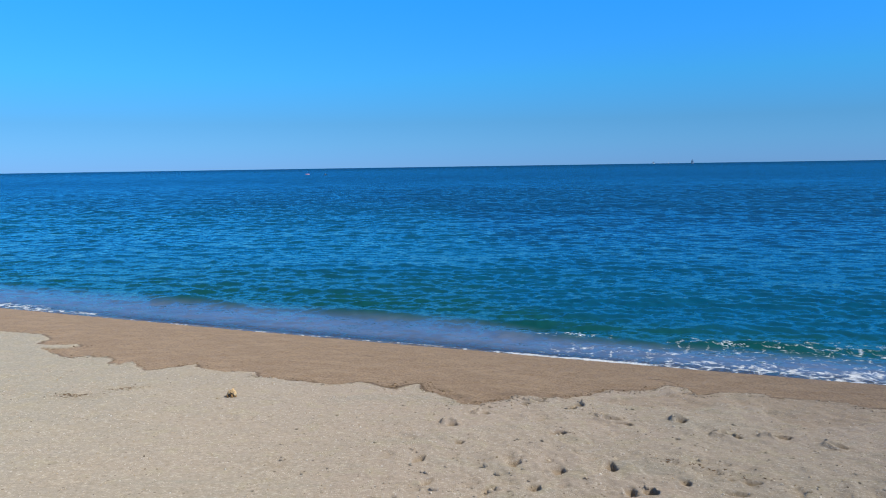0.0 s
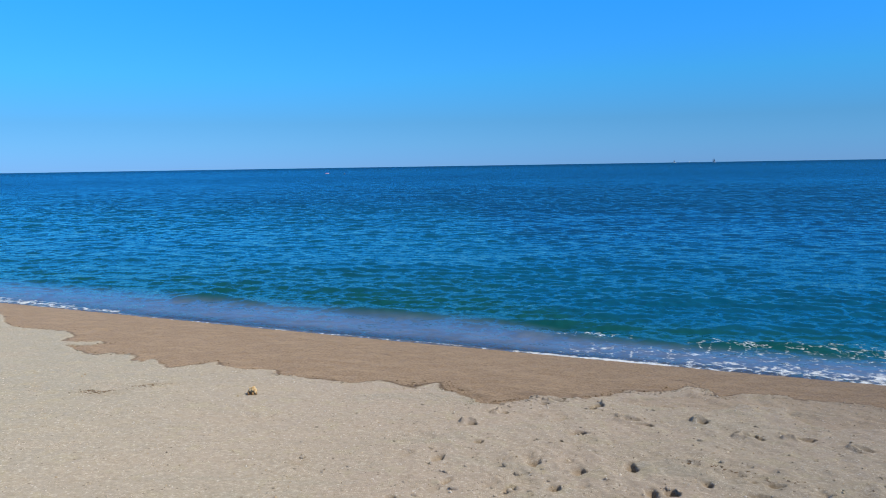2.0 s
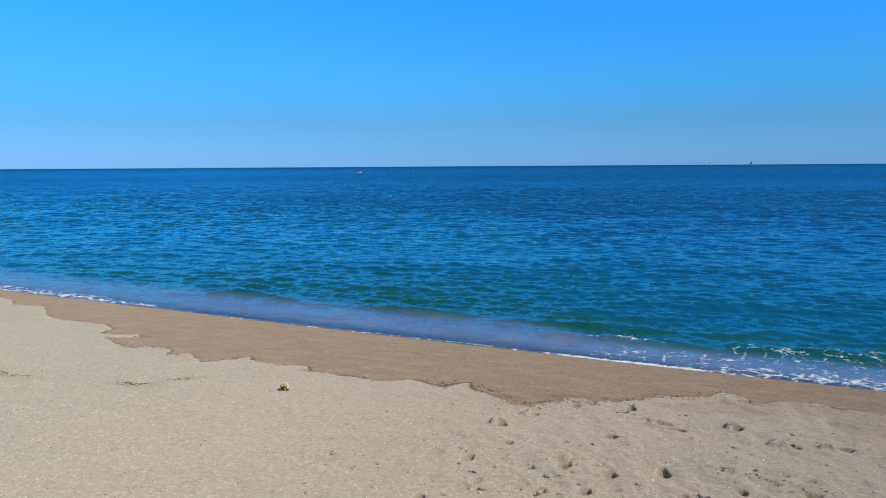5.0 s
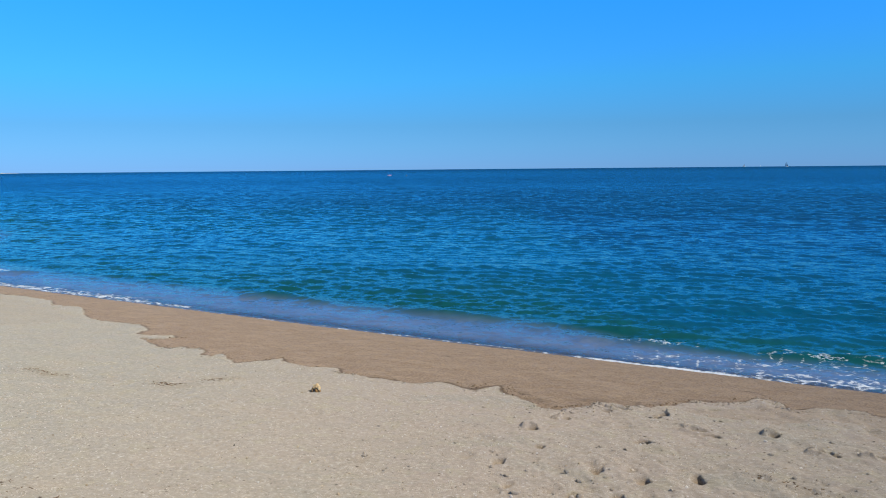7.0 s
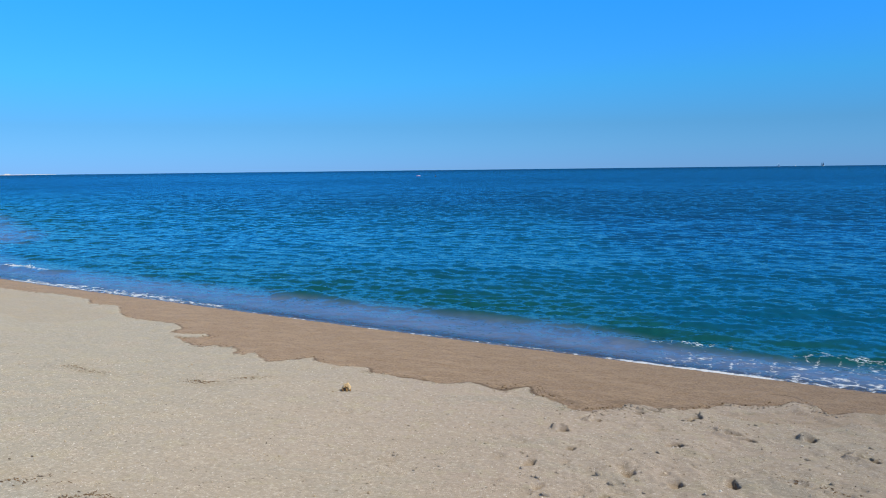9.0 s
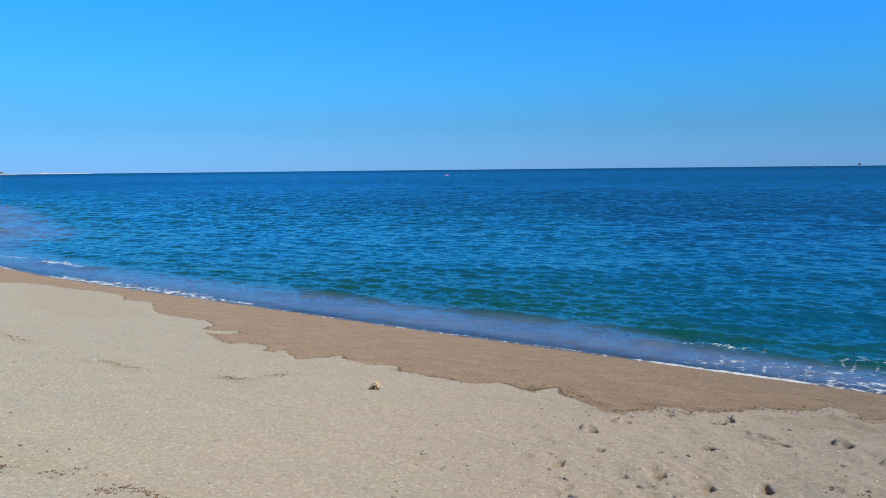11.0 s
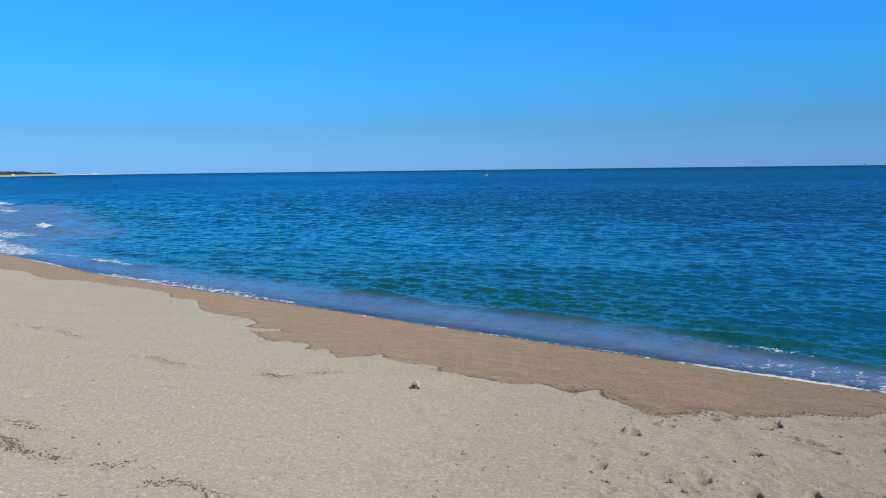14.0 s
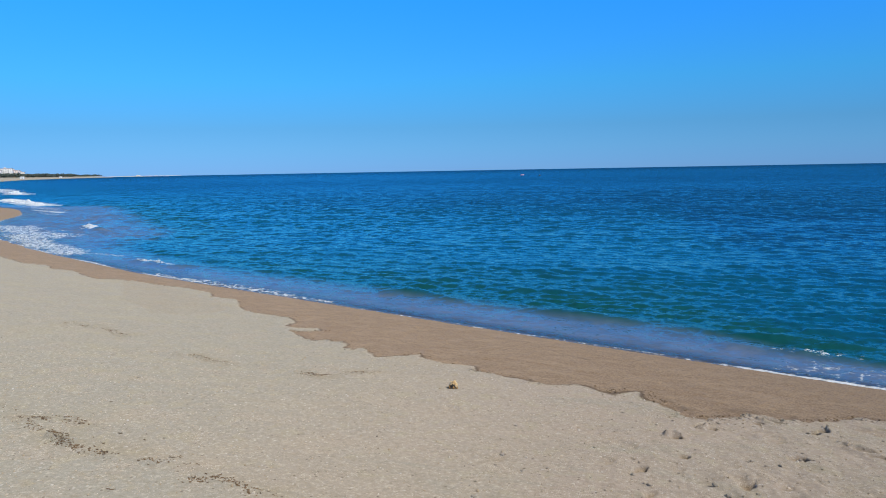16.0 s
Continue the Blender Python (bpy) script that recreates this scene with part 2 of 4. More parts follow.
# ---------------------------------------------------------------- helpers for shapes
def lattice(ix, iy, seed):
    n = (ix.astype(np.int64) * 374761393 + iy.astype(np.int64) * 668265263 + seed * 974711) & 0xFFFFFFFF
    n = ((n ^ (n >> 13)) * 1274126177) & 0xFFFFFFFF
    return ((n ^ (n >> 16)) & 0xFFFF) / 65535.0


def grain_noise(x, y, size, seed=0):
    """Smooth value noise between -1 and 1 with features of that size in metres."""
    x, y = x / size, y / size
    ix, iy = np.floor(x), np.floor(y)
    u, v = x - ix, y - iy
    u, v = u * u * (3 - 2 * u), v * v * (3 - 2 * v)
    a, b = lattice(ix, iy, seed), lattice(ix + 1, iy, seed)
    c, d = lattice(ix, iy + 1, seed), lattice(ix + 1, iy + 1, seed)
    return 2 * ((a + (b - a) * u) * (1 - v) + (c + (d - c) * u) * v) - 1


def step(v, lo, hi):
    k = np.clip((v - lo) / (hi - lo), 0, 1)
    return k * k * (3 - 2 * k)


def line_distance(points, x, y):
    best = np.full(x.shape, 1e18)
    for (ax, ay), (bx, by) in zip(points[:-1], points[1:]):
        dx, dy = bx - ax, by - ay
        k = np.clip(((x - ax) * dx + (y - ay) * dy) / (dx * dx + dy * dy), 0, 1)
        best = np.minimum(best, (x - ax - k * dx) ** 2 + (y - ay - k * dy) ** 2)
    return np.sqrt(best)


def inside(points, x, y):
    odd = np.zeros(x.shape, bool)
    for (ax, ay), (bx, by) in zip(points, points[1:] + points[:1]):
        if ay != by:
            odd ^= ((ay > y) != (by > y)) & (x < (bx - ax) * (y - ay) / (by - ay) + ax)
    return odd


def rounded(points, passes=2):
    """Corner cutting, for a smooth line through about the same places."""
    for _ in range(passes):
        out = [points[0]]
        for (ax, ay), (bx, by) in zip(points[:-1], points[1:]):
            out += [(0.75 * ax + 0.25 * bx, 0.75 * ay + 0.25 * by), (0.25 * ax + 0.75 * bx, 0.25 * ay + 0.75 * by)]
        points = out + [points[-1]]
    return points


BEHIND = [(-4900, 1500), (-4900, -4900), (4900, -4900), (4900, -1850)]
SHORE = [(4900, -1850), (300, -112), (60, -14.5), (20, 1.9), (12, 4.95), (4.92, 7.7), (2.33, 8.7), (0.1, 9.6), (-3.4, 11.02), (-5.7, 12.0), (-8.9, 13.35),
         (-11, 14.25), (-13.6, 15.42), (-18.2, 17.9), (-21.5, 19.72), (-26.2, 22.6), (-30.5, 25.3), (-34, 28.6), (-37.2, 32.3), (-42.4, 38.9), (-50.5, 45.6),
         (-57.7, 49.5), (-75, 60), (-120, 95), (-250, 200), (-400, 335), (-485, 426), (-740, 677), (-1000, 985), (-1300, 1360), (-1600, 1790),
         (-1690, 1905), (-1800, 1900), (-3500, 1900), (-4900, 1500)]
SHORE_LINE = rounded(SHORE, 2)
WET_EDGE = [(4900, -1853), (300, -114.6), (60, -17), (14, 2.3), (7, 5.1), (4.6, 6.40), (4.19, 6.50), (3.97, 6.44), (3.89, 6.66), (3.63, 6.80), (3.27, 6.91), (3.21, 7.04), (2.89, 7.03),
            (2.52, 6.89), (2.46, 7.28), (2.35, 7.33), (2.13, 7.09), (1.82, 6.92), (1.64, 6.98), (1.33, 6.73), (1.14, 6.55), (1.07, 6.64), (0.96, 6.61), (0.91, 6.45), (0.87, 6.54), (0.71, 6.60),
            (0.64, 6.67), (0.59, 6.42), (0.48, 6.36), (0.40, 6.32), (0.34, 6.16), (0.26, 6.19), (0.11, 6.27), (0.06, 6.50), (-0.07, 6.71), (-0.21, 6.77), (-0.24, 7.16), (-0.36, 7.06),
            (-0.49, 6.87), (-0.61, 6.88), (-0.77, 7.09), (-0.92, 7.13), (-1.07, 6.99), (-1.24, 6.97), (-1.37, 7.07), (-1.68, 7.15), (-1.94, 7.14), (-2.07, 7.55)]
WET_EDGE_LEFT = [(-2.35, 7.36), (-2.73, 7.64), (-2.81, 7.88), (-2.93, 7.70), (-3.05, 7.54), (-3.22, 7.42), (-3.49, 7.85), (-3.57, 7.91), (-3.62, 7.74), (-3.80, 7.85), (-3.85, 8.09),
                 (-3.99, 8.27), (-4.11, 8.20), (-4.24, 8.26), (-4.34, 8.10), (-4.46, 8.16), (-4.73, 8.36), (-4.98, 8.60), (-5.03, 8.89), (-5.27, 9.00), (-5.34, 9.44), (-5.72, 9.95),
                 (-5.83, 9.92), (-6.18, 10.01), (-6.43, 10.07), (-6.71, 10.19), (-7.10, 10.67), (-7.61, 11.38), (-7.81, 11.46), (-8.05, 11.50), (-8.20, 11.42)]
WET_EDGE_FAR = [(-8.76, 12.27), (-9.08, 12.42), (-9.72, 12.77), (-10.46, 12.87), (-11.40, 13.17), (-12.10, 13.26), (-12.33, 13.0), (-13.07, 13.44), (-14.07, 14.15), (-14.71, 14.10),
                (-15.82, 15.0), (-16.63, 15.0), (-22, 18.0), (-30, 22.6), (-37, 28.8), (-44.0, 36.5), (-52, 43.5), (-60, 48), (-78, 58), (-250, 196), (-485, 420), (-4900, 1490)]


def shore_distance(x, y):
    d = line_distance(SHORE_LINE, x, y)
    return np.where(inside(SHORE_LINE + BEHIND, x, y), d, -d)


def profile(s):
    """Height of the bare beach at s metres inland of the waterline."""
    up = np.where(s < 6, 0.115 * s, 0.69 + 0.30 * (1 - np.exp(-(np.maximum(s, 6) - 6) * 0.115 / 0.30)))
    up = up + 1.6 * step(s, 25, 80)
    return np.where(s < 0, np.maximum(0.21 * s, -0.8 - 3.7 * (1 - np.exp(np.minimum(s + 5.0, 0) * 0.03))), up)


def sea_bed(x, y, s):
    """Depth of the bed, with the flat sandbank off the far horn of the beach and a steeper slope at the near end."""
    d = line_distance([(-24, 24.5), (-34, 35), (-46, 46)], x, y)
    return np.where(s < 0, profile(s) * (1 - 0.82 * np.exp(-(d / 7.0) ** 2)) * (1 + 0.7 * step(x, 0.0, 3.0)), profile(s))


def ring_grid(azimuths, ranges):
    """Vertices and quads of a sheet round the origin."""
    a, r = np.meshgrid(np.radians(azimuths), np.array(ranges))
    x, y = (r * np.sin(a)), (r * np.cos(a))
    rows, cols = r.shape
    i = np.arange(rows * cols).reshape(rows, cols)
    nxt = np.roll(i, -1, axis=1)
    quads = np.stack([i[:-1], nxt[:-1], nxt[1:], i[1:]], -1).reshape(-1, 4)
    return x.ravel(), y.ravel(), quads


def sheet(name, x, y, z, quads, material, attributes):
    """A smooth mesh from arrays, with float attributes on its vertices."""
    me = bpy.data.meshes.new(name)
    me.vertices.add(len(x))
    me.vertices.foreach_set("co", np.stack([x, y, z], -1).astype(np.float32).ravel())
    me.loops.add(quads.size)
    me.loops.foreach_set("vertex_index", quads.astype(np.int32).ravel())
    me.polygons.add(len(quads))
    me.polygons.foreach_set("loop_start", np.arange(0, quads.size, 4, dtype=np.int32))
    me.update(calc_edges=True)
    me.validate()
    me.polygons.foreach_set("use_smooth", np.ones(len(me.polygons), bool))
    for key, values in attributes.items():
        me.attributes.new(key, "FLOAT", "POINT").data.foreach_set("value", values.astype(np.float32))
    me.materials.append(material)
    return new(name, me)


def spread(fine_step, coarse_step):
    """Azimuths round the whole circle, close together where the beach is looked at."""
    a = list(np.arange(-53, 36, fine_step))
    return a + list(np.arange(36 + coarse_step, 307 - coarse_step, coarse_step))


def stepped(start, end, first, growth, widest):
    """Ranges whose step grows with the square of the range, up to a share of it."""
    r = [start]
    while r[-1] < end:
        r.append(r[-1] + min(max(first, growth * r[-1] ** 2), widest * r[-1]))
    return r


# ---------------------------------------------------------------- beach
HEEL_HOLES = [(0.36, 5.94), (0.92, 5.33), (0.07, 5.48), (0.11, 4.99), (1.16, 6.21), (1.24, 6.30), (2.00, 5.80), (0.28, 4.08), (1.23, 4.07)]
FOOTPRINTS = [(0.88, 5.34), (-0.17, 4.62), (-0.11, 4.16), (1.12, 4.10), (1.50, 4.26), (0.74, 4.43), (0.46, 4.58), (-0.42, 3.84), (0.53, 4.10), (1.11, 4.55)]
SCUFFS = [(1.48, 5.71), (2.27, 5.40), (2.66, 5.40), (2.98, 5.13), (1.42, 5.82), (1.81, 4.32), (1.92, 4.27), (1.75, 4.08), (0.74, 6.28), (0.88, 6.38)]
OLD_PRINTS = [(-1.11, 4.47), (0.22, 4.03), (0.37, 4.21), (0.71, 4.19), (1.62, 4.56), (1.73, 4.48), (2.40, 4.12), (2.13, 4.12), (-0.27, 5.07), (0.21, 4.54), (-0.42, 4.68), (0.02, 4.75),
              (-1.59, 5.64), (-1.73, 5.57), (0.82, 5.84), (1.00, 4.01), (0.85, 3.95), (-0.20, 4.07), (0.14, 4.19), (0.69, 4.64), (0.43, 4.75), (2.60, 4.14), (1.42, 4.33)]


def dents(x, y):
    """Hollows and pushed-up rims of footprints in the dry sand: half width, half length, depth and turn for each kind."""
    rng = random.Random(4)
    z = np.zeros_like(x)
    marks = []
    for places, wide_, long_, deep_, turn_ in ((HEEL_HOLES, 0.039, 0.052, 0.105, -15), (FOOTPRINTS, 0.045, 0.066, 0.062, -10), (SCUFFS, 0.040, 0.062, 0.074, 62), (OLD_PRINTS, 0.065, 0.085, 0.020, 0)):
        marks += [(fx - 0.022, fy - 0.010, rng.gauss(turn_, 12), wide_ * rng.uniform(0.85, 1.2), long_ * rng.uniform(0.85, 1.2), deep_ * rng.uniform(0.8, 1.2)) for fx, fy in places]
    marks += [(rng.uniform(-0.7, 2.6), rng.uniform(3.5, 5.3), rng.uniform(-80, 80), 0.02, 0.03, rng.uniform(0.006, 0.014)) for _ in range(14)]
    for fx, fy, turn, wide_, long_, deep_ in marks:
        near = np.nonzero((np.abs(x - fx) < 0.4) & (np.abs(y - fy) < 0.4))[0]
        if not len(near):
            continue
        c, s = math.cos(radians(turn)), math.sin(radians(turn))
        dx, dy = x[near] - fx, y[near] - fy
        u, v = c * dx + s * dy, -s * dx + c * dy
        wob = 1 + 0.30 * grain_noise(x[near], y[near], 0.05, 9) + 0.14 * grain_noise(x[near], y[near], 0.025, 10)
        q = np.sqrt((u / wide_) ** 2 + (v / long_) ** 2) * wob
        toe = np.clip((0.83 * dx - 0.56 * dy) / wide_ * wob, -1, 1)      # deep and steep at one end, shallow at the other
        z[near] = np.minimum(z[near], -deep_ * np.exp(-q ** 5) * (0.22 + 0.78 * (0.5 + 0.5 * toe) ** 1.2)) + 0.26 * deep_ * np.exp(-((q - 1.6) / 0.45) ** 2) * (1 - 0.65 * toe)
    return z


bx, by, bq = ring_grid(spread(0.105, 1.5), [0.0, 0.3, 0.6, 0.9, 1.2, 1.5, 1.8, 2.1, 2.35] + stepped(2.6, 7.6, 0.016, 0.0, 1.0) + stepped(7.66, 4850, 0.03, 0.00055, 0.06))
bs = shore_distance(bx, by)
near_edge = WET_EDGE + WET_EDGE_LEFT + WET_EDGE_FAR
warp_x = bx + 0.018 * grain_noise(bx, by, 0.22, 21) + 0.020 * grain_noise(bx, by, 0.09, 22) + 0.018 * grain_noise(bx, by, 0.045, 25)
warp_y = by + 0.022 * grain_noise(bx, by, 0.25, 23) + 0.024 * grain_noise(bx, by, 0.09, 24) + 0.018 * grain_noise(bx, by, 0.045, 26)
bd = line_distance(near_edge, warp_x, warp_y)
bd = np.where(inside(near_edge + BEHIND, warp_x, warp_y), bd, -bd)
island = np.hypot((warp_x + 4.90) / 0.19, (warp_y - 8.84) / 0.17) + 0.45 * grain_noise(bx, by, 0.14, 59)      # a dry patch that the waves went round
bd = np.maximum(bd, 0.12 * (1 - island))
bd = np.where(np.hypot(bx, by) > 120, bs - 1.0, bd)
bwet = 1 - step(bd, -0.010, 0.012)
churn = step(bx, -1.2, 0.6) * step(bx, 6.5, 3.5)
dry = 1 - bwet
near = 1 - step(np.hypot(bx, by), 30, 60)
baz = np.degrees(np.arctan2(bx, by))
fine_ = ((baz > -53) & (baz < 36.05) & (np.hypot(bx, by) > 2.3)).astype(float)
bz = sea_bed(bx, by, bs) + 2.2 * step(bs, 3, 40) * step(np.hypot(bx, by), 150, 450)
bz += near * dry * (0.020 * step(bd, -0.004, 0.013) * (1 - 0.55 * step(bd, 0.05, 0.5)) * np.clip(0.70 + 0.8 * grain_noise(bx, by, 0.5, 33), 0.2, 1.3) + 0.014 * grain_noise(bx, by, 1.3, 1) + fine_ * (0.005 + 0.006 * churn) * grain_noise(bx, by, 0.33, 2)
                    + fine_ * (0.003 + 0.007 * churn) * grain_noise(bx, by, 0.11, 3) + fine_ * (0.0018 + 0.0015 * churn) * grain_noise(bx, by, 0.045, 4))
bz += near * bwet * step(bs, 0.0, 0.8) * (0.006 * grain_noise(bx, by, 0.7, 5) + fine_ * 0.0055 * grain_noise(bx, by, 0.16, 6) + fine_ * 0.0026 * grain_noise(bx, by, 0.05, 7))
for reach, seed_ in ((0.75, 91), (1.35, 93), (1.95, 95)):      # faint marks where earlier waves stopped
    mark = bs - reach - 0.32 * grain_noise(bx, by, 1.7, seed_) - 0.06 * grain_noise(bx, by, 0.4, seed_ + 1)
    bz += near * fine_ * bwet * 0.008 * np.exp(-(mark / 0.022) ** 2) * step(grain_noise(bx, by, 1.1, seed_ + 7), -0.1, 0.5)
trodden = dents(bx, by)
turned_up = np.exp(-((bx - 0.75) / 1.0) ** 2 - ((by - 4.55) / 0.75) ** 2)      # sand churned where people walked
bz += dry * (trodden + fine_ * turned_up * (0.010 * grain_noise(bx, by, 0.10, 43) + 0.009 * np.abs(grain_noise(bx, by, 0.055, 44))))
# the last line was added to draw the shadow of a low scarp
WRACK = [[(-6.4, 4.75), (-5.3, 4.2), (-4.3, 3.76), (-3.90, 3.57), (-3.62, 3.48), (-3.32, 3.43)], [(-2.61, 3.26), (-2.54, 3.32), (-2.37, 3.33), (-2.20, 3.24), (-2.05, 3.24)],
         [(-7.6, 7.32), (-6.9, 7.32), (-6.3, 7.0)], [(-3.47, 6.10), (-3.22, 6.16), (-3.09, 6.27), (-2.95, 6.48), (-2.82, 6.55)], [(-5.0, 6.35), (-4.3, 6.2)], [(1.4, 4.72), (1.75, 4.5), (2.1, 4.28)],
         [(-4.39, 3.83), (-4.2, 3.92), (-3.87, 3.86)], [(-3.0, 3.40), (-2.87, 3.46), (-2.73, 3.45)], [(-3.95, 3.60), (-3.77, 3.50), (-3.60, 3.48)]]
bwrack = np.zeros_like(bx)
for line in WRACK:      # low crusts of sand under the tide wrack
    d = line_distance(line, bx + 0.05 * grain_noise(bx, by, 0.2, 51), by + 0.05 * grain_noise(bx, by, 0.17, 52))
    bz += dry * 0.025 * np.exp(-(d / 0.042) ** 2) * np.clip(0.5 + 0.9 * grain_noise(bx, by, 0.14, 53), 0, 1.3)
    wide_ = line_distance(line, bx + 0.2 * grain_noise(bx, by, 0.5, 54), by + 0.2 * grain_noise(bx, by, 0.45, 55))
    bwrack = np.maximum(bwrack, (0.25 if line[0][0] > 0 else 0.62) * np.exp(-(wide_ / 0.16) ** 2) * np.clip(0.6 + 0.6 * grain_noise(bx, by, 0.3, 56), 0, 1))
# half-dried tongues left by the highest waves
TONGUE_LEFT = [(-11.84, 13.27), (-10.3, 11.5), (-8.93, 9.96), (-8.20, 9.53), (-7.53, 8.96), (-7.13, 9.30), (-6.93, 9.84), (-7.08, 10.53), (-8.16, 11.36), (-10.46, 12.87)]
TONGUE_RIGHT = [(1.46, 6.57), (1.77, 6.32), (2.05, 6.39), (2.19, 6.25), (2.6, 6.55), (3.0, 6.5), (2.90, 6.2), (2.92, 5.91), (3.02, 5.77), (3.40, 5.81), (3.85, 6.00), (5.0, 5.7), (7, 5.1), (4.4, 6.5), (3.2, 7.0), (2.5, 7.0)]


def patch_depth(points, x, y):
    """How far inside an outline a place lies, in metres; negative outside."""
    d = line_distance(points + points[:1], x, y)
    return np.where(inside(points, x, y), d, -d)


left_, right_ = patch_depth(TONGUE_LEFT, warp_x, warp_y), patch_depth(TONGUE_RIGHT, warp_x, warp_y)
bz -= dry * (0.010 * step(left_, -0.03, 0.02) * step(bd, 0.0, 0.1) + 0.016 * step(right_, -0.03, 0.02) * step(bd, 0.0, 0.1))
bdamp_shade = np.clip(0.26 * step(left_, -0.05, 0.06) + 0.52 * step(right_, -0.04, 0.06), 0, 1) * (0.8 + 0.3 * grain_noise(bx, by, 0.4, 31))
bdamp_shade = np.maximum(bdamp_shade, 1.0 * step(-trodden, 0.006, 0.035))      # hollows browned as moist sand, which puts their brown shade into the colour
HAIRLINES = [[(2.25, 7.70), (2.45, 7.62), (2.51, 7.35), (2.50, 6.92)], [(-1.71, 9.42), (-1.41, 9.24), (-1.14, 8.91), (-0.90, 8.78)]]
# a dark line along the wet side of the edge, and a pale dry crust beside it
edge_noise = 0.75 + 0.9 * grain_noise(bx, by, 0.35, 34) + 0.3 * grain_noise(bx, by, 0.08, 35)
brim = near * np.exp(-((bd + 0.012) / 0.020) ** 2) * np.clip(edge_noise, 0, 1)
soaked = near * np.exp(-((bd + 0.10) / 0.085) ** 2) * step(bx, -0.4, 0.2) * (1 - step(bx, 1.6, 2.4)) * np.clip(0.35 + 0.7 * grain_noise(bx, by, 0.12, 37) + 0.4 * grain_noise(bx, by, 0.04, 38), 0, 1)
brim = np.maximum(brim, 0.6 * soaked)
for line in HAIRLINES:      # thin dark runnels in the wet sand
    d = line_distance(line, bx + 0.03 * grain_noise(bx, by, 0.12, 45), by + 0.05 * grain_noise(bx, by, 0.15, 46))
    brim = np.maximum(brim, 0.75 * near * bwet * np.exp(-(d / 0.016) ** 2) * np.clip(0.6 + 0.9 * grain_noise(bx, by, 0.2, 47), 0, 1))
bcrust = near * np.exp(-((bd - 0.030) / 0.022) ** 2) * np.clip(0.4 + 0.8 * grain_noise(bx, by, 0.3, 36), 0, 1)
# finer grey sand on the landward side of the tide wrack
tide = 4.75 - 0.347 * (bx + 6.4) + 0.12 * grain_noise(bx, by, 0.6, 57) + 0.05 * grain_noise(bx, by, 0.2, 58)
binland = step(tide - by, 0.0, 0.22) * step(bx, -1.4, -2.6)
ground = sheet("ground", bx, by, bz, bq, SAND, {"wet": bwet, "rim": brim, "crust": bcrust, "damp_shade": bdamp_shade, "wrack": bwrack, "inland": binland})
tagged(ground, "pale coarse beach sand with a dark wet strip along the water", "ground", kind="structure")


# ---------------------------------------------------------------- sea
# breaking crests: two ends, height and half width of the ridge
CRESTS = [((0.9, 10.45), (2.9, 9.80), 0.06, 0.22), ((3.3, 9.75), (5.8, 9.2), 0.06, 0.22),
          ((-15.4, 17.6), (-12.6, 16.35), 0.12, 0.36), ((-27.9, 29.2), (-25.2, 27.0), 0.22, 0.42)]
# low green swells that rise a little before the shore: line, height and half width
SWELL_LINES = [([(-5.4, 13.75), (-3.0, 12.75), (-1.5, 12.05), (0.2, 11.45), (1.2, 11.15), (2.5, 10.75), (4.4, 10.4)], 0.062, 0.20), ([(-9.8, 16.5), (-6.5, 15.75), (-4.0, 15.2), (-1.5, 14.4)], 0.060, 0.30),
               ([(2.0, 13.2), (4.5, 12.6), (7.5, 11.6)], 0.055, 0.30)]
FOAM_LINES = [  # two ends, half width, density
    ((1.35, 10.3), (2.35, 10.0), 0.16, 0.46), ((1.9, 9.42), (6.2, 8.95), 0.34, 0.52), ((1.7, 9.2), (6.5, 8.0), 0.75, 0.47), ((2.9, 8.62), (6.2, 7.55), 0.38, 0.68),
    ((3.2, 9.72), (7.0, 9.0), 0.30, 0.48), ((-12.4, 15.08), (-6.2, 12.38), 0.13, 0.76), ((-10.6, 14.45), (-7.4, 13.1), 0.13, 0.66)]
FOAM_LINES_FAR = [
    ((-27, 24.2), (-18.6, 18.7), 0.9, 0.78), ((-33, 28.8), (-24.6, 23.9), 1.6, 0.74), ((-19.6, 19.2), (-16.4, 18.4), 0.25, 0.62), ((-27.5, 28.8), (-25.7, 27.3), 0.36, 1.2), ((-15.0, 17.36), (-12.9, 16.42), 0.15, 0.74), ((-47, 44), (-40.6, 40.5), 0.5, 0.85),
    ((-75, 65.6), (-53, 51.0), 1.9, 0.92), ((-112, 100), (-93, 85), 3.0, 0.85), ((-58, 52.5), (-44, 43.5), 1.0, 0.62), ((-43, 40.5), (-38.5, 38.0), 0.5, 0.6), ((-150, 130), (-120, 107), 4, 0.85)]


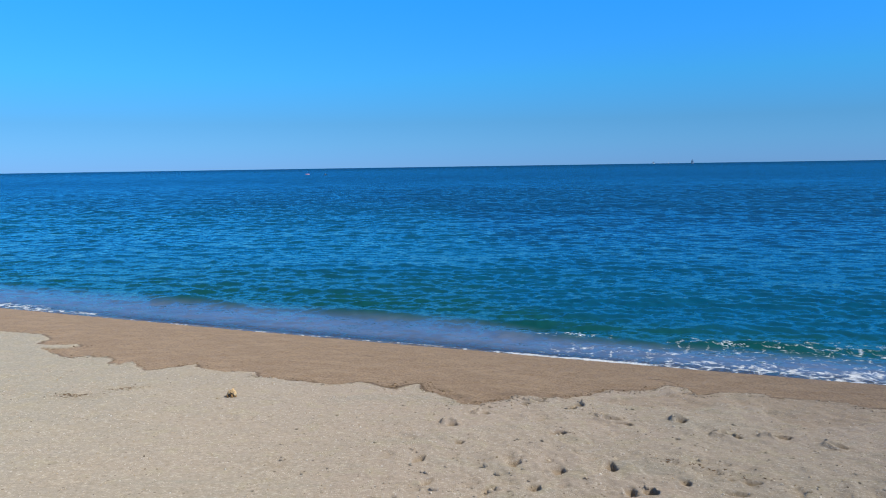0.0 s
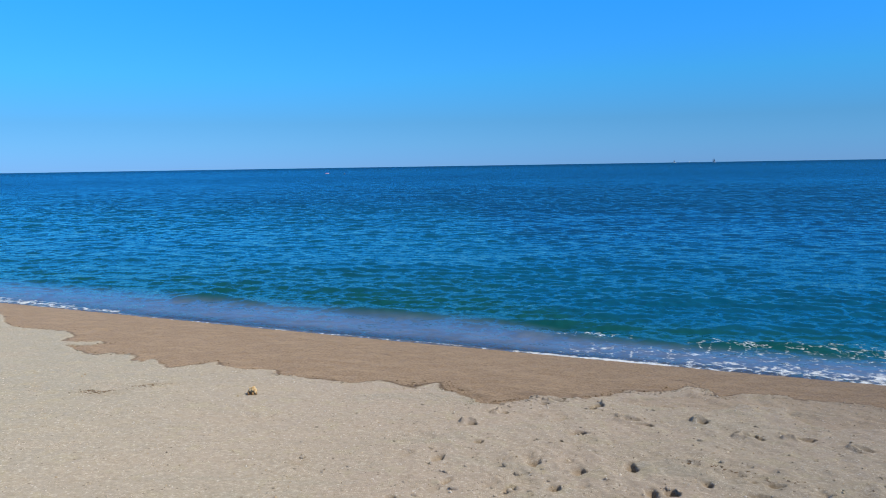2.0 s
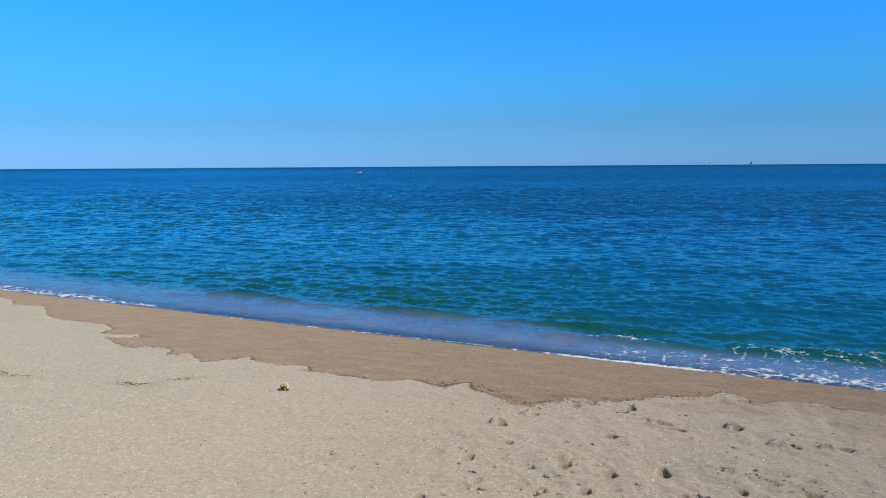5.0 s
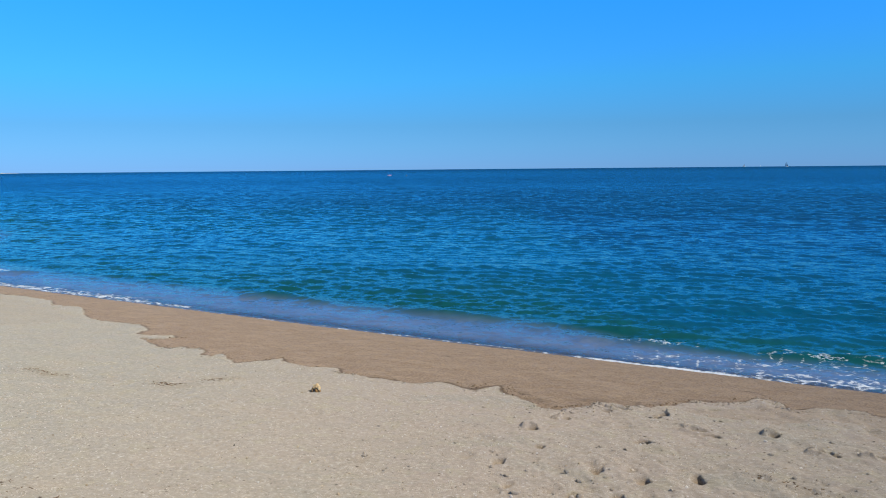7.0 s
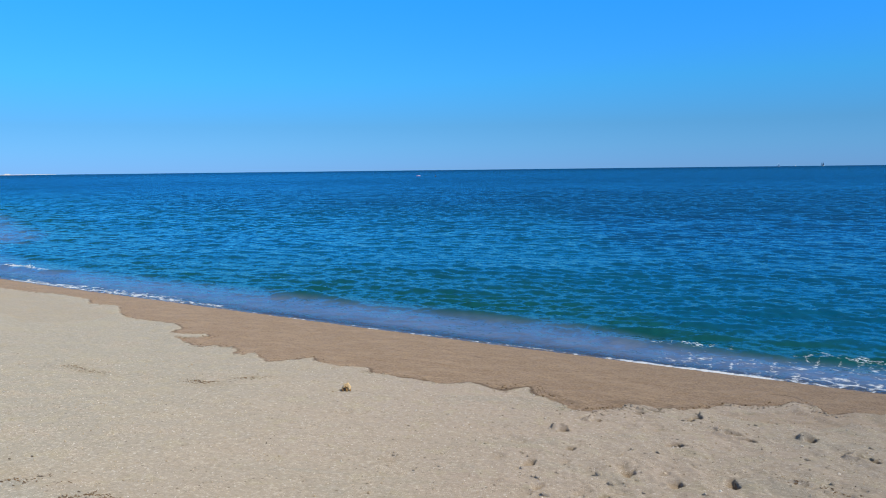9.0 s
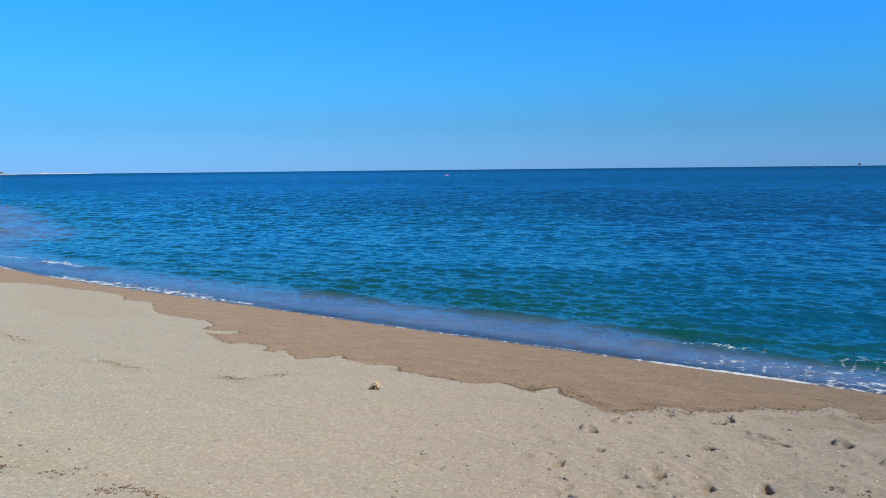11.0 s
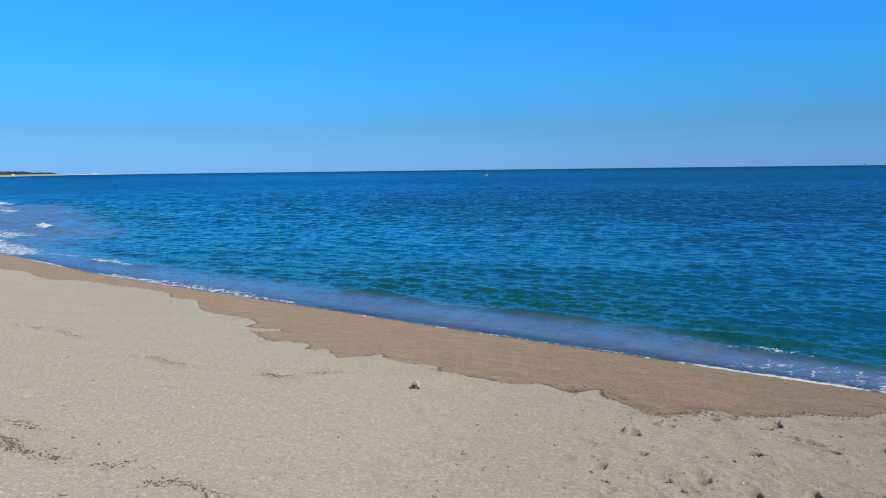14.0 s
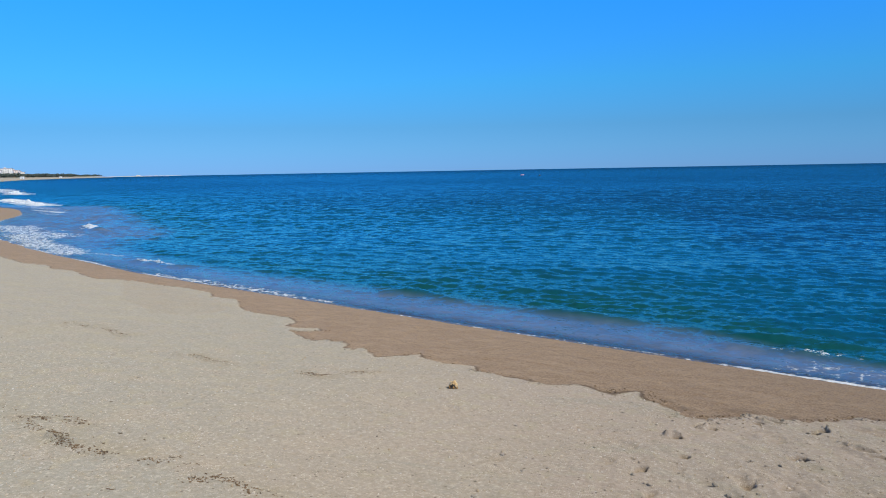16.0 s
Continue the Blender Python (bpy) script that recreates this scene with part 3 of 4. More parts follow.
def swell(x, y, spacing):
    """Wind waves: many short-crested trains running at the shore, each only where the sheet is fine enough to carry it."""
    rng = random.Random(11)
    z = np.zeros_like(x)
    wx, wy = x + 0.35 * grain_noise(x, y, 4.0, 41), y + 0.35 * grain_noise(x, y, 3.5, 42)
    # shortest and longest wave, how many trains, how steep each one is, how far their headings spread
    fetch = 1 + 1.3 * step(np.hypot(x, y), 18, 42)      # the longer waves stand higher farther out
    for shortest, longest, count, slope, fan, seed in ((0.12, 0.26, 30, 0.056, 36, 60), (0.26, 0.5, 32, 0.050, 34, 64), (0.5, 1.1, 26, 0.022, 32, 68),
                                                      (1.1, 2.4, 16, 0.0085, 28, 72), (2.4, 7.0, 10, 0.005, 14, 76)):
        patches = [0.75 + 0.75 * grain_noise(x, y, 4.5 * (shortest * longest) ** 0.5, seed + k) for k in range(4)]
        for i in range(count):
            length = shortest * (longest / shortest) ** ((i + rng.random()) / count)
            away, lag, k = radians(rng.gauss(15, fan)), rng.uniform(0, 6.28), 2 * math.pi / length
            gate = step(length / spacing, 2.2, 4.5)
            if gate.max() == 0:
                continue
            phase = k * (math.sin(away) * wx + math.cos(away) * wy) + lag
            z += gate * patches[i % 4] * (fetch if length > 0.5 else 1.0) * slope / k * (np.sin(phase) + 0.22 * np.sin(2 * phase - 1.57))
    return z


def sea_steps():
    """Ranges for the sea's sheet: fine enough inshore and in the middle distance to carry every wave that shows."""
    r = [0.5, 2.0, 3.5, 5.0, 6.0, 6.8]
    while r[-1] < 4990:
        q = r[-1]
        r.append(q + (min(max(0.05, 0.00028 * q * q), 0.11) if q < 60 else min(3.06e-5 * q * q, 0.035 * q)))
    return r


def sea_spacing(r):
    return np.maximum(np.where(r < 60, np.clip(0.00028 * r * r, 0.05, 0.11), np.minimum(3.06e-5 * r * r, 0.035 * r)), r * 0.0024)


sea_ranges = sea_steps()
wxs, wys, wq = ring_grid(spread(0.14, 3.0), sea_ranges)
wr = np.hypot(wxs, wys)
spacing = sea_spacing(wr)
ws = shore_distance(wxs, wys)
off = -ws
wz = swell(wxs, wys, spacing) * (0.20 + 0.80 * step(off, 0.2, 3.2)) * (off > -1)
# the swell steepens into low ridges before it breaks
along = grain_noise(wxs, wys, 2.6, 71)
ridge = np.exp(-((off - 2.7 - 0.35 * along) / 0.42) ** 2) * np.clip(0.010 + 0.035 * along, 0, 1) + np.exp(-((off - 6.4 - 0.6 * grain_noise(wxs, wys, 3.0, 72)) / 0.6) ** 2) * np.clip(0.020 + 0.045 * grain_noise(wxs, wys, 2.4, 74), 0, 1)
ridge += np.exp(-((off - 10.3 - 0.8 * grain_noise(wxs, wys, 6.0, 73)) / 0.6) ** 2) * np.clip(0.035 + 0.05 * grain_noise(wxs, wys, 3.0, 75), 0, 1)
wz += ridge * (wr < 60) * (off > 0.4)
for a, b, high, half in CRESTS:
    d = line_distance([a, b], wxs, wys)
    wz += high * np.exp(-(d / half) ** 2) * (0.75 + 0.35 * grain_noise(wxs, wys, 0.35, 77))
for line, high, half in SWELL_LINES:
    d = line_distance(line, wxs + 0.10 * grain_noise(wxs, wys, 0.9, 87), wys + 0.14 * grain_noise(wxs, wys, 0.8, 88))
    wz += high * np.exp(-(d / half) ** 2) * np.clip(0.7 + 0.9 * grain_noise(wxs, wys, 1.4, 89), 0.1, 1.4)
wz -= np.maximum(-off, 0) * 0.04
bed = sea_bed(wxs, wys, ws)
wdepth = np.maximum(wz - bed, 0.0)
wfoam = np.zeros_like(wxs)
ragged = 0.5 * grain_noise(wxs, wys, 0.9, 81) + 0.3 * grain_noise(wxs, wys, 0.3, 82)
for a, b, half, dense in FOAM_LINES + FOAM_LINES_FAR:
    d = line_distance([a, b], wxs, wys)
    wfoam = np.maximum(wfoam, dense * (1 - step(d / half + 0.55 * ragged, 0.3, 1.25)))
swash = np.exp(-((off - 0.0 - 0.045 * (1 + grain_noise(wxs, wys, 1.6, 83))) / 0.066) ** 2) * np.clip(0.98 + 0.70 * grain_noise(wxs, wys, 1.7, 84), 0.68, 1.2) * (wr < 60)
wfoam = np.maximum(wfoam, swash)
lean_turn = 0.3 - 0.55 * step(-wxs / np.maximum(wys, 1.0), 0.3, 0.9) * step(wr, 16, 40)      # turns the lean of the normals in the bay, which darkens its water
keep = (off.reshape(-1)[wq] > -1.5).any(axis=1)
water = sheet("water", wxs, wys, wz, wq[keep], SEA, {"depth": wdepth, "foam": wfoam, "open": step(np.maximum(off, 0.6 * (wys - 14)), 2, 36), "offing": step(wr, 15, 170) + 0.6 * step(wr, 200, 1200), "lean_turn": lean_turn})
tagged(water, "blue-green rippled sea running up the beach in low waves", "sea", kind="structure")


# ---------------------------------------------------------------- things
def unit_ball(subdivisions):
    bm = bmesh.new()
    bmesh.ops.create_icosphere(bm, subdivisions=subdivisions, radius=1.0)
    bm.verts.index_update()
    out = np.array([v.co[:] for v in bm.verts]), np.array([[v.index for v in f.verts] for f in bm.faces])
    bm.free()
    return out


class Heap:
    """Very many small lumps, gathered into one mesh."""
    BALLS = {n: unit_ball(n) for n in (1, 2)}

    def __init__(self):
        self.co, self.tri, self.count = [], [], 0

    def add(self, centre, size, rng, subdivisions=1, rough=0.5, turn=0.0):
        ball, tri = self.BALLS[subdivisions]
        a = np.array([rng.gauss(0, 1) for _ in range(9)]).reshape(3, 3)
        f = np.array([rng.uniform(0, 6.3) for _ in range(3)])
        k = 1 + rough * 0.28 * np.sin(ball @ (a * 2.2) + f).sum(axis=1)
        co = ball * np.array(size) * k[:, None]
        c, s = math.cos(turn), math.sin(turn)
        co = np.stack([c * co[:, 0] - s * co[:, 1], s * co[:, 0] + c * co[:, 1], co[:, 2]], -1) + np.array(centre)
        self.co.append(co)
        self.tri.append(tri + self.count)
        self.count += len(co)

    def mesh(self, name, material, smooth=True):
        co, tri = np.concatenate(self.co), np.concatenate(self.tri)
        me = bpy.data.meshes.new(name)
        me.vertices.add(len(co))
        me.vertices.foreach_set("co", co.astype(np.float32).ravel())
        me.loops.add(tri.size)
        me.loops.foreach_set("vertex_index", tri.astype(np.int32).ravel())
        me.polygons.add(len(tri))
        me.polygons.foreach_set("loop_start", np.arange(0, tri.size, 3, dtype=np.int32))
        me.update(calc_edges=True)
        me.polygons.foreach_set("use_smooth", np.full(len(tri), smooth))
        me.materials.append(material)
        return me


def height_at(x, y):
    """Height of the built beach near a place."""
    i = np.argmin((bx - x) ** 2 + (by - y) ** 2)
    return float(bz[i])


def mesh_of(name, bm, material, smooth=True):
    me = bpy.data.meshes.new(name)
    bm.to_mesh(me)
    bm.free()
    for f in me.polygons:
        f.use_smooth = smooth
    me.materials.append(material)
    return me


def part(name, bm, material, parent, label="", smooth=True):
    ob = new(name, mesh_of(name, bm, material, smooth))
    ob.parent = parent
    return tagged(ob, label)


def lump(bm, centre, size, rng, subdivisions=2, rough=0.25, freq=2.0):
    """A noise-shaped pebble or clump added to bm."""
    made = bmesh.ops.create_icosphere(bm, subdivisions=subdivisions, radius=1.0)["verts"]
    shift = Vector((rng.uniform(-50, 50), rng.uniform(-50, 50), rng.uniform(-50, 50)))
    for v in made:
        k = 1 + rough * noise.noise(v.co * freq + shift) + 0.5 * rough * noise.noise(v.co * freq * 2.3 + shift)
        v.co = Vector((v.co.x * size[0] * k, v.co.y * size[1] * k, v.co.z * size[2] * k)) + Vector(centre)
    return made


def washed_chunk(x, y):
    """The yellow lump that lies on the dry sand: a broken piece of cork float, with dark lumps for its shaded holes."""
    rng = random.Random(3)
    base = new("cork_chunk")
    base.matrix_world = pose(x, y, height_at(x, y), 0, 0, 25) @ Matrix.Diagonal((0.88, 0.88, 0.88, 1))
    pale, rust, hole_shade = plain("pale_cork", (0.74, 0.57, 0.33), 0.9, (0.60, 0.40, 0.19), 60.0, 0.006), plain("rusty_cork", (0.40, 0.23, 0.09), 0.9, None, 70.0, 0.004), plain("hollow_shade", (0.035, 0.025, 0.018), 0.95)
    bm = bmesh.new()
    for c, r in (((0.012, 0.0, 0.062), (0.026, 0.026, 0.024)), ((-0.010, 0.006, 0.050), (0.022, 0.024, 0.024)), ((0.032, -0.004, 0.036), (0.018, 0.022, 0.034)), ((0.004, 0.016, 0.030), (0.034, 0.020, 0.028)), ((0.020, -0.010, 0.074), (0.014, 0.014, 0.013))):
        lump(bm, c, r, rng, 3, 0.7, 2.4)
    part("body", bm, pale, base, "pale yellow crumbly cork")
    bm = bmesh.new()
    for c, r in (((0.006, -0.022, 0.016), (0.014, 0.012, 0.018)), ((-0.034, -0.006, 0.018), (0.012, 0.014, 0.018)), ((0.040, -0.016, 0.012), (0.012, 0.012, 0.014))):
        lump(bm, c, r, rng, 2, 0.6, 2.2)
    part("crust", bm, rust, base, "rusty brown crust")
    # solid near-black lumps give the shade inside holes that are not cut
    for cx, cy, cz, r in ((-0.020, -0.016, 0.028, 0.016), (0.020, -0.022, 0.024, 0.012), (0.000, -0.020, 0.052, 0.009)):
        bm = bmesh.new()
        lump(bm, (cx, cy, cz), (r, r * 0.8, r * 1.05), rng, 2, 0.35, 2.0)
        part("hollow", bm, hole_shade, base, "dark lump standing in for a shaded hollow")
    return tagged(base, "broken pale yellow cork chunk lying on dry sand", "debris")


washed_chunk(-1.94, 6.26)

TWIG_DARK = plain("dark_driftwood", (0.20, 0.140, 0.085), 0.9, None, 90.0, 0.002)
TWIG_BROWN = plain("brown_driftwood", (0.25, 0.165, 0.095), 0.9, None, 90.0, 0.002)
SHELL = plain("bleached_shell", (0.80, 0.77, 0.70), 0.45, (0.62, 0.55, 0.46), 120.0, 0.001)


def tube(bm, points, radii, sides=7):
    """A bent round stick through the points."""
    rings = []
    for i, (p, r) in enumerate(zip(points, radii)):
        a, b = Vector(points[max(i - 1, 0)]), Vector(points[min(i + 1, len(points) - 1)])
        q = (b - a).to_track_quat("Z", "Y")
        rings.append([bm.verts.new(Vector(p) + q @ Vector((r * math.cos(6.2832 * k / sides), r * math.sin(6.2832 * k / sides), 0))) for k in range(sides)])
    for r0, r1 in zip(rings[:-1], rings[1:]):
        for k in range(sides):
            bm.faces.new((r0[k], r0[(k + 1) % sides], r1[(k + 1) % sides], r1[k]))
    bm.faces.new(rings[0][::-1])
    bm.faces.new(rings[-1])


def twig(seed, length, thick, material, label):
    """A crooked driftwood twig with a side shoot, lying along x."""
    rng = random.Random(seed)
    base = new("twig")
    pts = [Vector((-length / 2 + length * i / 6, rng.uniform(-0.12, 0.12) * length, thick * 0.9 + rng.uniform(0, 0.5) * thick)) for i in range(7)]
    bm = bmesh.new()
    tube(bm, pts, [thick * k for k in (0.75, 1.0, 1.1, 0.95, 0.85, 0.6, 0.3)])
    part("stem", bm, material, base)
    bm = bmesh.new()
    side = rng.choice((-1, 1))
    a = pts[3]
    tube(bm, [a, a + Vector((0.10 * length, side * 0.10 * length, thick)), a + Vector((0.16 * length, side * 0.24 * length, thick * 0.6))], [0.6 * thick, 0.45 * thick, 0.2 * thick], 6)
    part("side_shoot", bm, material, base)
    return tagged(base, label, "twig", "washed-up twigs on the sand")


def shell(seed, size):
    """A bleached, ribbed half shell lying on the sand."""
    bm = bmesh.new()
    rng = random.Random(seed)
    rows, cols = 6, 18
    hinge = bm.verts.new((0, -0.5 * size, 0.05 * size))
    grid = []
    for i in range(1, rows + 1):
        k = i / rows
        ring = []
        for j in range(cols + 1):
            a = radians(-62 + 124 * j / cols)
            rib = 1 + 0.05 * (1 if j % 2 else -1) * k
            ring.append(bm.verts.new((math.sin(a) * size * k * 0.95 * rib, -0.5 * size + math.cos(a) * size * k * rib, size * 0.36 * math.sin(math.pi * (0.12 + 0.80 * k)) * math.cos(a) * rib + 0.02 * size)))
        grid.append(ring)
    for j in range(cols):
        bm.faces.new((hinge, grid[0][j + 1], grid[0][j]))
    for g0, g1 in zip(grid[:-1], grid[1:]):
        for j in range(cols):
            bm.faces.new((g0[j], g0[j + 1], g1[j + 1], g1[j]))
    bmesh.ops.solidify(bm, geom=bm.faces[:], thickness=0.05 * size)
    ob = new("shell", mesh_of("shell", bm, SHELL))
    return tagged(ob, "small bleached white shell lying on dry sand", "shell", "shells on the sand")


DEBRIS = [(-8.81, 7.64), (-4.22, 4.44), (-4.05, 3.93), (-3.93, 3.59), (-3.67, 3.52), (-3.53, 3.60), (-3.39, 3.48), (-3.34, 3.76), (-3.04, 3.44), (-2.93, 3.51), (-2.62, 3.31), (-2.59, 3.37),
          (-4.42, 3.88), (-4.66, 3.97), (-3.58, 3.81), (-3.05, 3.36), (-3.51, 3.46), (-7.18, 6.06), (-5.80, 6.81), (-7.53, 7.31), (-6.94, 7.32), (-6.74, 7.32), (-6.39, 7.04), (-4.84, 6.33),
          (-2.91, 2.98), (-3.97, 3.92), (-4.24, 3.66), (-2.51, 3.39), (-3.50, 6.21), (-3.22, 6.20), (-3.07, 6.38), (-2.99, 6.68), (2.02, 4.31), (1.90, 4.33), (1.71, 4.60), (-0.23, 6.86), (-0.26, 7.12)]
twigs = [twig(1, 0.040, 0.0025, TWIG_DARK, "short dark driftwood twig lying on dry sand"), twig(2, 0.022, 0.0030, TWIG_DARK, "stubby dark driftwood twig lying on dry sand"),
         twig(3, 0.060, 0.0026, TWIG_BROWN, "thin brown driftwood twig lying on dry sand"), twig(4, 0.018, 0.0034, TWIG_BROWN, "short brown driftwood twig lying on dry sand")]
rng = random.Random(8)
for i, (x, y) in enumerate(DEBRIS):
    place = pose(x, y, height_at(x, y) + 0.001, 0, 0, rng.gauss(-25, 30))
    if i < len(twigs):
        twigs[i].matrix_world = place
    else:
        copy_thing(twigs[rng.choice((0, 0, 1, 1, 2, 3))], place)
for line, count in zip(WRACK, (30, 16, 9, 8, 6, 6, 7, 6, 8)):      # twigs caught along the tide wrack
    for _ in range(count):
        k = rng.random() * (len(line) - 1)
        a, b = line[int(k)], line[int(k) + 1]
        f = k - int(k)
        x, y = a[0] + (b[0] - a[0]) * f + rng.gauss(0, 0.05), a[1] + (b[1] - a[1]) * f + rng.gauss(0, 0.04)
        copy_thing(twigs[rng.choice((0, 1, 1, 2, 3, 3))], pose(x, y, height_at(x, y) + 0.001, 0, 0, rng.gauss(-28, 35)) @ Matrix.Scale(rng.uniform(0.45, 0.85), 4))

shells = [shell(1, 0.022), shell(2, 0.016)]
SHELLS = [(-3.36, 6.45), (-1.58, 3.87), (-3.53, 6.09), (-3.25, 3.84), (-4.6, 5.2), (-2.2, 4.9), (-5.6, 6.0), (-0.9, 5.7), (-1.2, 3.5), (0.6, 3.7), (1.9, 5.0), (-2.9, 5.6)]
for i, (x, y) in enumerate(SHELLS):
    place = pose(x, y, height_at(x, y), rng.uniform(-12, 12), rng.uniform(-12, 12), rng.uniform(0, 360))
    if i < 2:
        shells[i].matrix_world = place
    else:
        copy_thing(shells[i % 2], place)


def pebbles():
    """Coarse grit and bits of shell strewn over the dry sand."""
    gm = Nodes("mixed_grit")
    rnd = gm.put("ShaderNodeNewGeometry").outputs["Random Per Island"]
    ramp = gm.put("ShaderNodeValToRGB", {"Fac": rnd})
    e = ramp.color_ramp.elements
    e[0].position, e[0].color = 0.0, (0.14, 0.11, 0.085, 1)
    e[1].position, e[1].color = 1.0, (0.66, 0.61, 0.53, 1)
    for pos_, c in ((0.04, (0.22, 0.17, 0.125, 1)), (0.11, (0.40, 0.31, 0.20, 1)), (0.55, (0.55, 0.45, 0.33, 1)), (0.75, (0.60, 0.53, 0.44, 1))):
        e.new(pos_).color = c
    bsdf = gm.put("ShaderNodeBsdfPrincipled", {"Base Color": ramp.outputs[0], "Roughness": 0.8, "Normal": gm.bump(gm.noise(gm.pos(), 400.0), 0.001)})
    mat = gm.out(bsdf.outputs[0])
    tmp = bmesh.new()
    bmesh.ops.create_icosphere(tmp, subdivisions=1, radius=1.0)
    unit = np.array([v.co[:] for v in tmp.verts])
    tmp.verts.index_update()
    tri = np.array([[v.index for v in f.verts] for f in tmp.faces])
    tmp.free()
    gen = np.random.default_rng(5)
    want = 11000
    az, rr = np.radians(gen.uniform(-52, 34, want)), np.sqrt(gen.uniform(2.7 ** 2, 8.5 ** 2, want))
    px, py = rr * np.sin(az), rr * np.cos(az)
    # look the sand's height up on the beach's own sheet
    cols = len(spread(0.105, 1.5))
    rows_ = np.array([0.0, 0.3, 0.6, 0.9, 1.2, 1.5, 1.8, 2.1, 2.35] + stepped(2.6, 7.6, 0.016, 0.0, 1.0) + stepped(7.66, 4850, 0.03, 0.00055, 0.06))
    ci = np.clip(np.round((np.degrees(az) + 53) / 0.105).astype(int), 0, cols - 1)
    ri = np.clip(np.searchsorted(rows_, rr), 0, len(rows_) - 1)
    idx = ri * cols + ci
    ok = bwet[idx] < 0.3
    px, py, pz = px[ok], py[ok], bz[idx][ok]
    n = len(px)
    size = gen.lognormal(math.log(0.0034), 0.42, n)
    size = np.clip(size, 0.0018, 0.011)
    sc = size[:, None, None] * gen.uniform(0.55, 1.25, (n, 1, 3)) * gen.uniform(0.85, 1.15, (n, len(unit), 1))
    co = unit[None] * sc
    co += np.stack([px, py, pz + size * 0.25], -1)[:, None, :]
    faces = (tri[None] + (np.arange(n) * len(unit))[:, None, None]).reshape(-1, 3)
    me = bpy.data.meshes.new("pebbles")
    me.from_pydata(co.reshape(-1, 3).tolist(), [], faces.tolist())
    me.materials.append(mat)
    return tagged(new("pebbles", me), "coarse grit and shell bits strewn over dry sand", "pebbles", kind="stuff")


pebbles()


def sand_lumps():
    """Loose crumbs of dry sand kicked up between the footprints."""
    rng = random.Random(29)
    heap = Heap()
    region = np.nonzero((np.hypot(bx, by) < 6.6) & (np.hypot(bx, by) > 3.0) & (bd > 0.03) & (bx > -1.2) & (bx < 4.5) & (by > 2))[0]
    for _ in range(1000):
        i = int(region[int(rng.random() * len(region))])
        if noise.noise(Vector((bx[i] * 2.1, by[i] * 2.1, 7))) < rng.uniform(-0.3, 0.35):
            continue
        r = min(rng.lognormvariate(math.log(0.0055), 0.5), 0.017)
        heap.add((bx[i], by[i], bz[i] + 0.25 * r), (r * rng.uniform(0.9, 1.6), r * rng.uniform(0.9, 1.3), r * 0.7), rng, 2 if r > 0.008 else 1, 0.8)
    rim = np.nonzero((np.hypot(bx, by) < 9.5) & (bd > 0.004) & (bd < 0.10) & (bx > -5.5) & (bx < 4.5) & (by > 2))[0]
    for _ in range(900):
        i = int(rim[int(rng.random() * len(rim))])
        if noise.noise(Vector((bx[i] * 1.9, by[i] * 1.9, 17))) < rng.uniform(-0.25, 0.35) - 0.2 * (bx[i] > 0.3):
            continue
        r = min(rng.lognormvariate(math.log(0.0048), 0.4), 0.011)
        heap.add((bx[i], by[i], bz[i] + 0.3 * r), (r * rng.uniform(0.9, 1.8), r * rng.uniform(0.9, 1.3), r * 0.75), rng, 2 if r > 0.008 else 1, 0.9)
    return tagged(new("sand_lumps", heap.mesh("sand_lumps", SAND)), "loose crumbs of dry sand between footprints", "sand", kind="stuff")


sand_lumps()


def edge_crumbs():
    """Wet crumbs of sand broken off along the edge that the last high waves left."""
    mat = plain("wet_sand_crumb", (0.22, 0.15, 0.088), 0.85, (0.13, 0.09, 0.055), 80.0, 0.003)
    rng = random.Random(23)
    near_ = np.nonzero((bd > -0.13) & (bd < 0.015) & (np.hypot(bx, by) < 15) & (np.hypot(bx, by) > 4) & (bx < 5))[0]
    heap = Heap()
    for _ in range(1100):
        i = int(near_[int(rng.random() * len(near_))])
        if noise.noise(Vector((bx[i] * 1.7, by[i] * 1.7, 2))) < -0.05:
            continue
        r = min(rng.lognormvariate(math.log(0.0034), 0.5), 0.011)
        heap.add((bx[i], by[i], bz[i] + 0.3 * r), (r * rng.uniform(0.9, 1.6), r, r * 0.8), rng, 1, 0.8)
    return tagged(new("sand_crumbs", heap.mesh("sand_crumbs", mat)), "dark wet sand crumbs along the high-water edge", "sand", kind="stuff")


edge_crumbs()


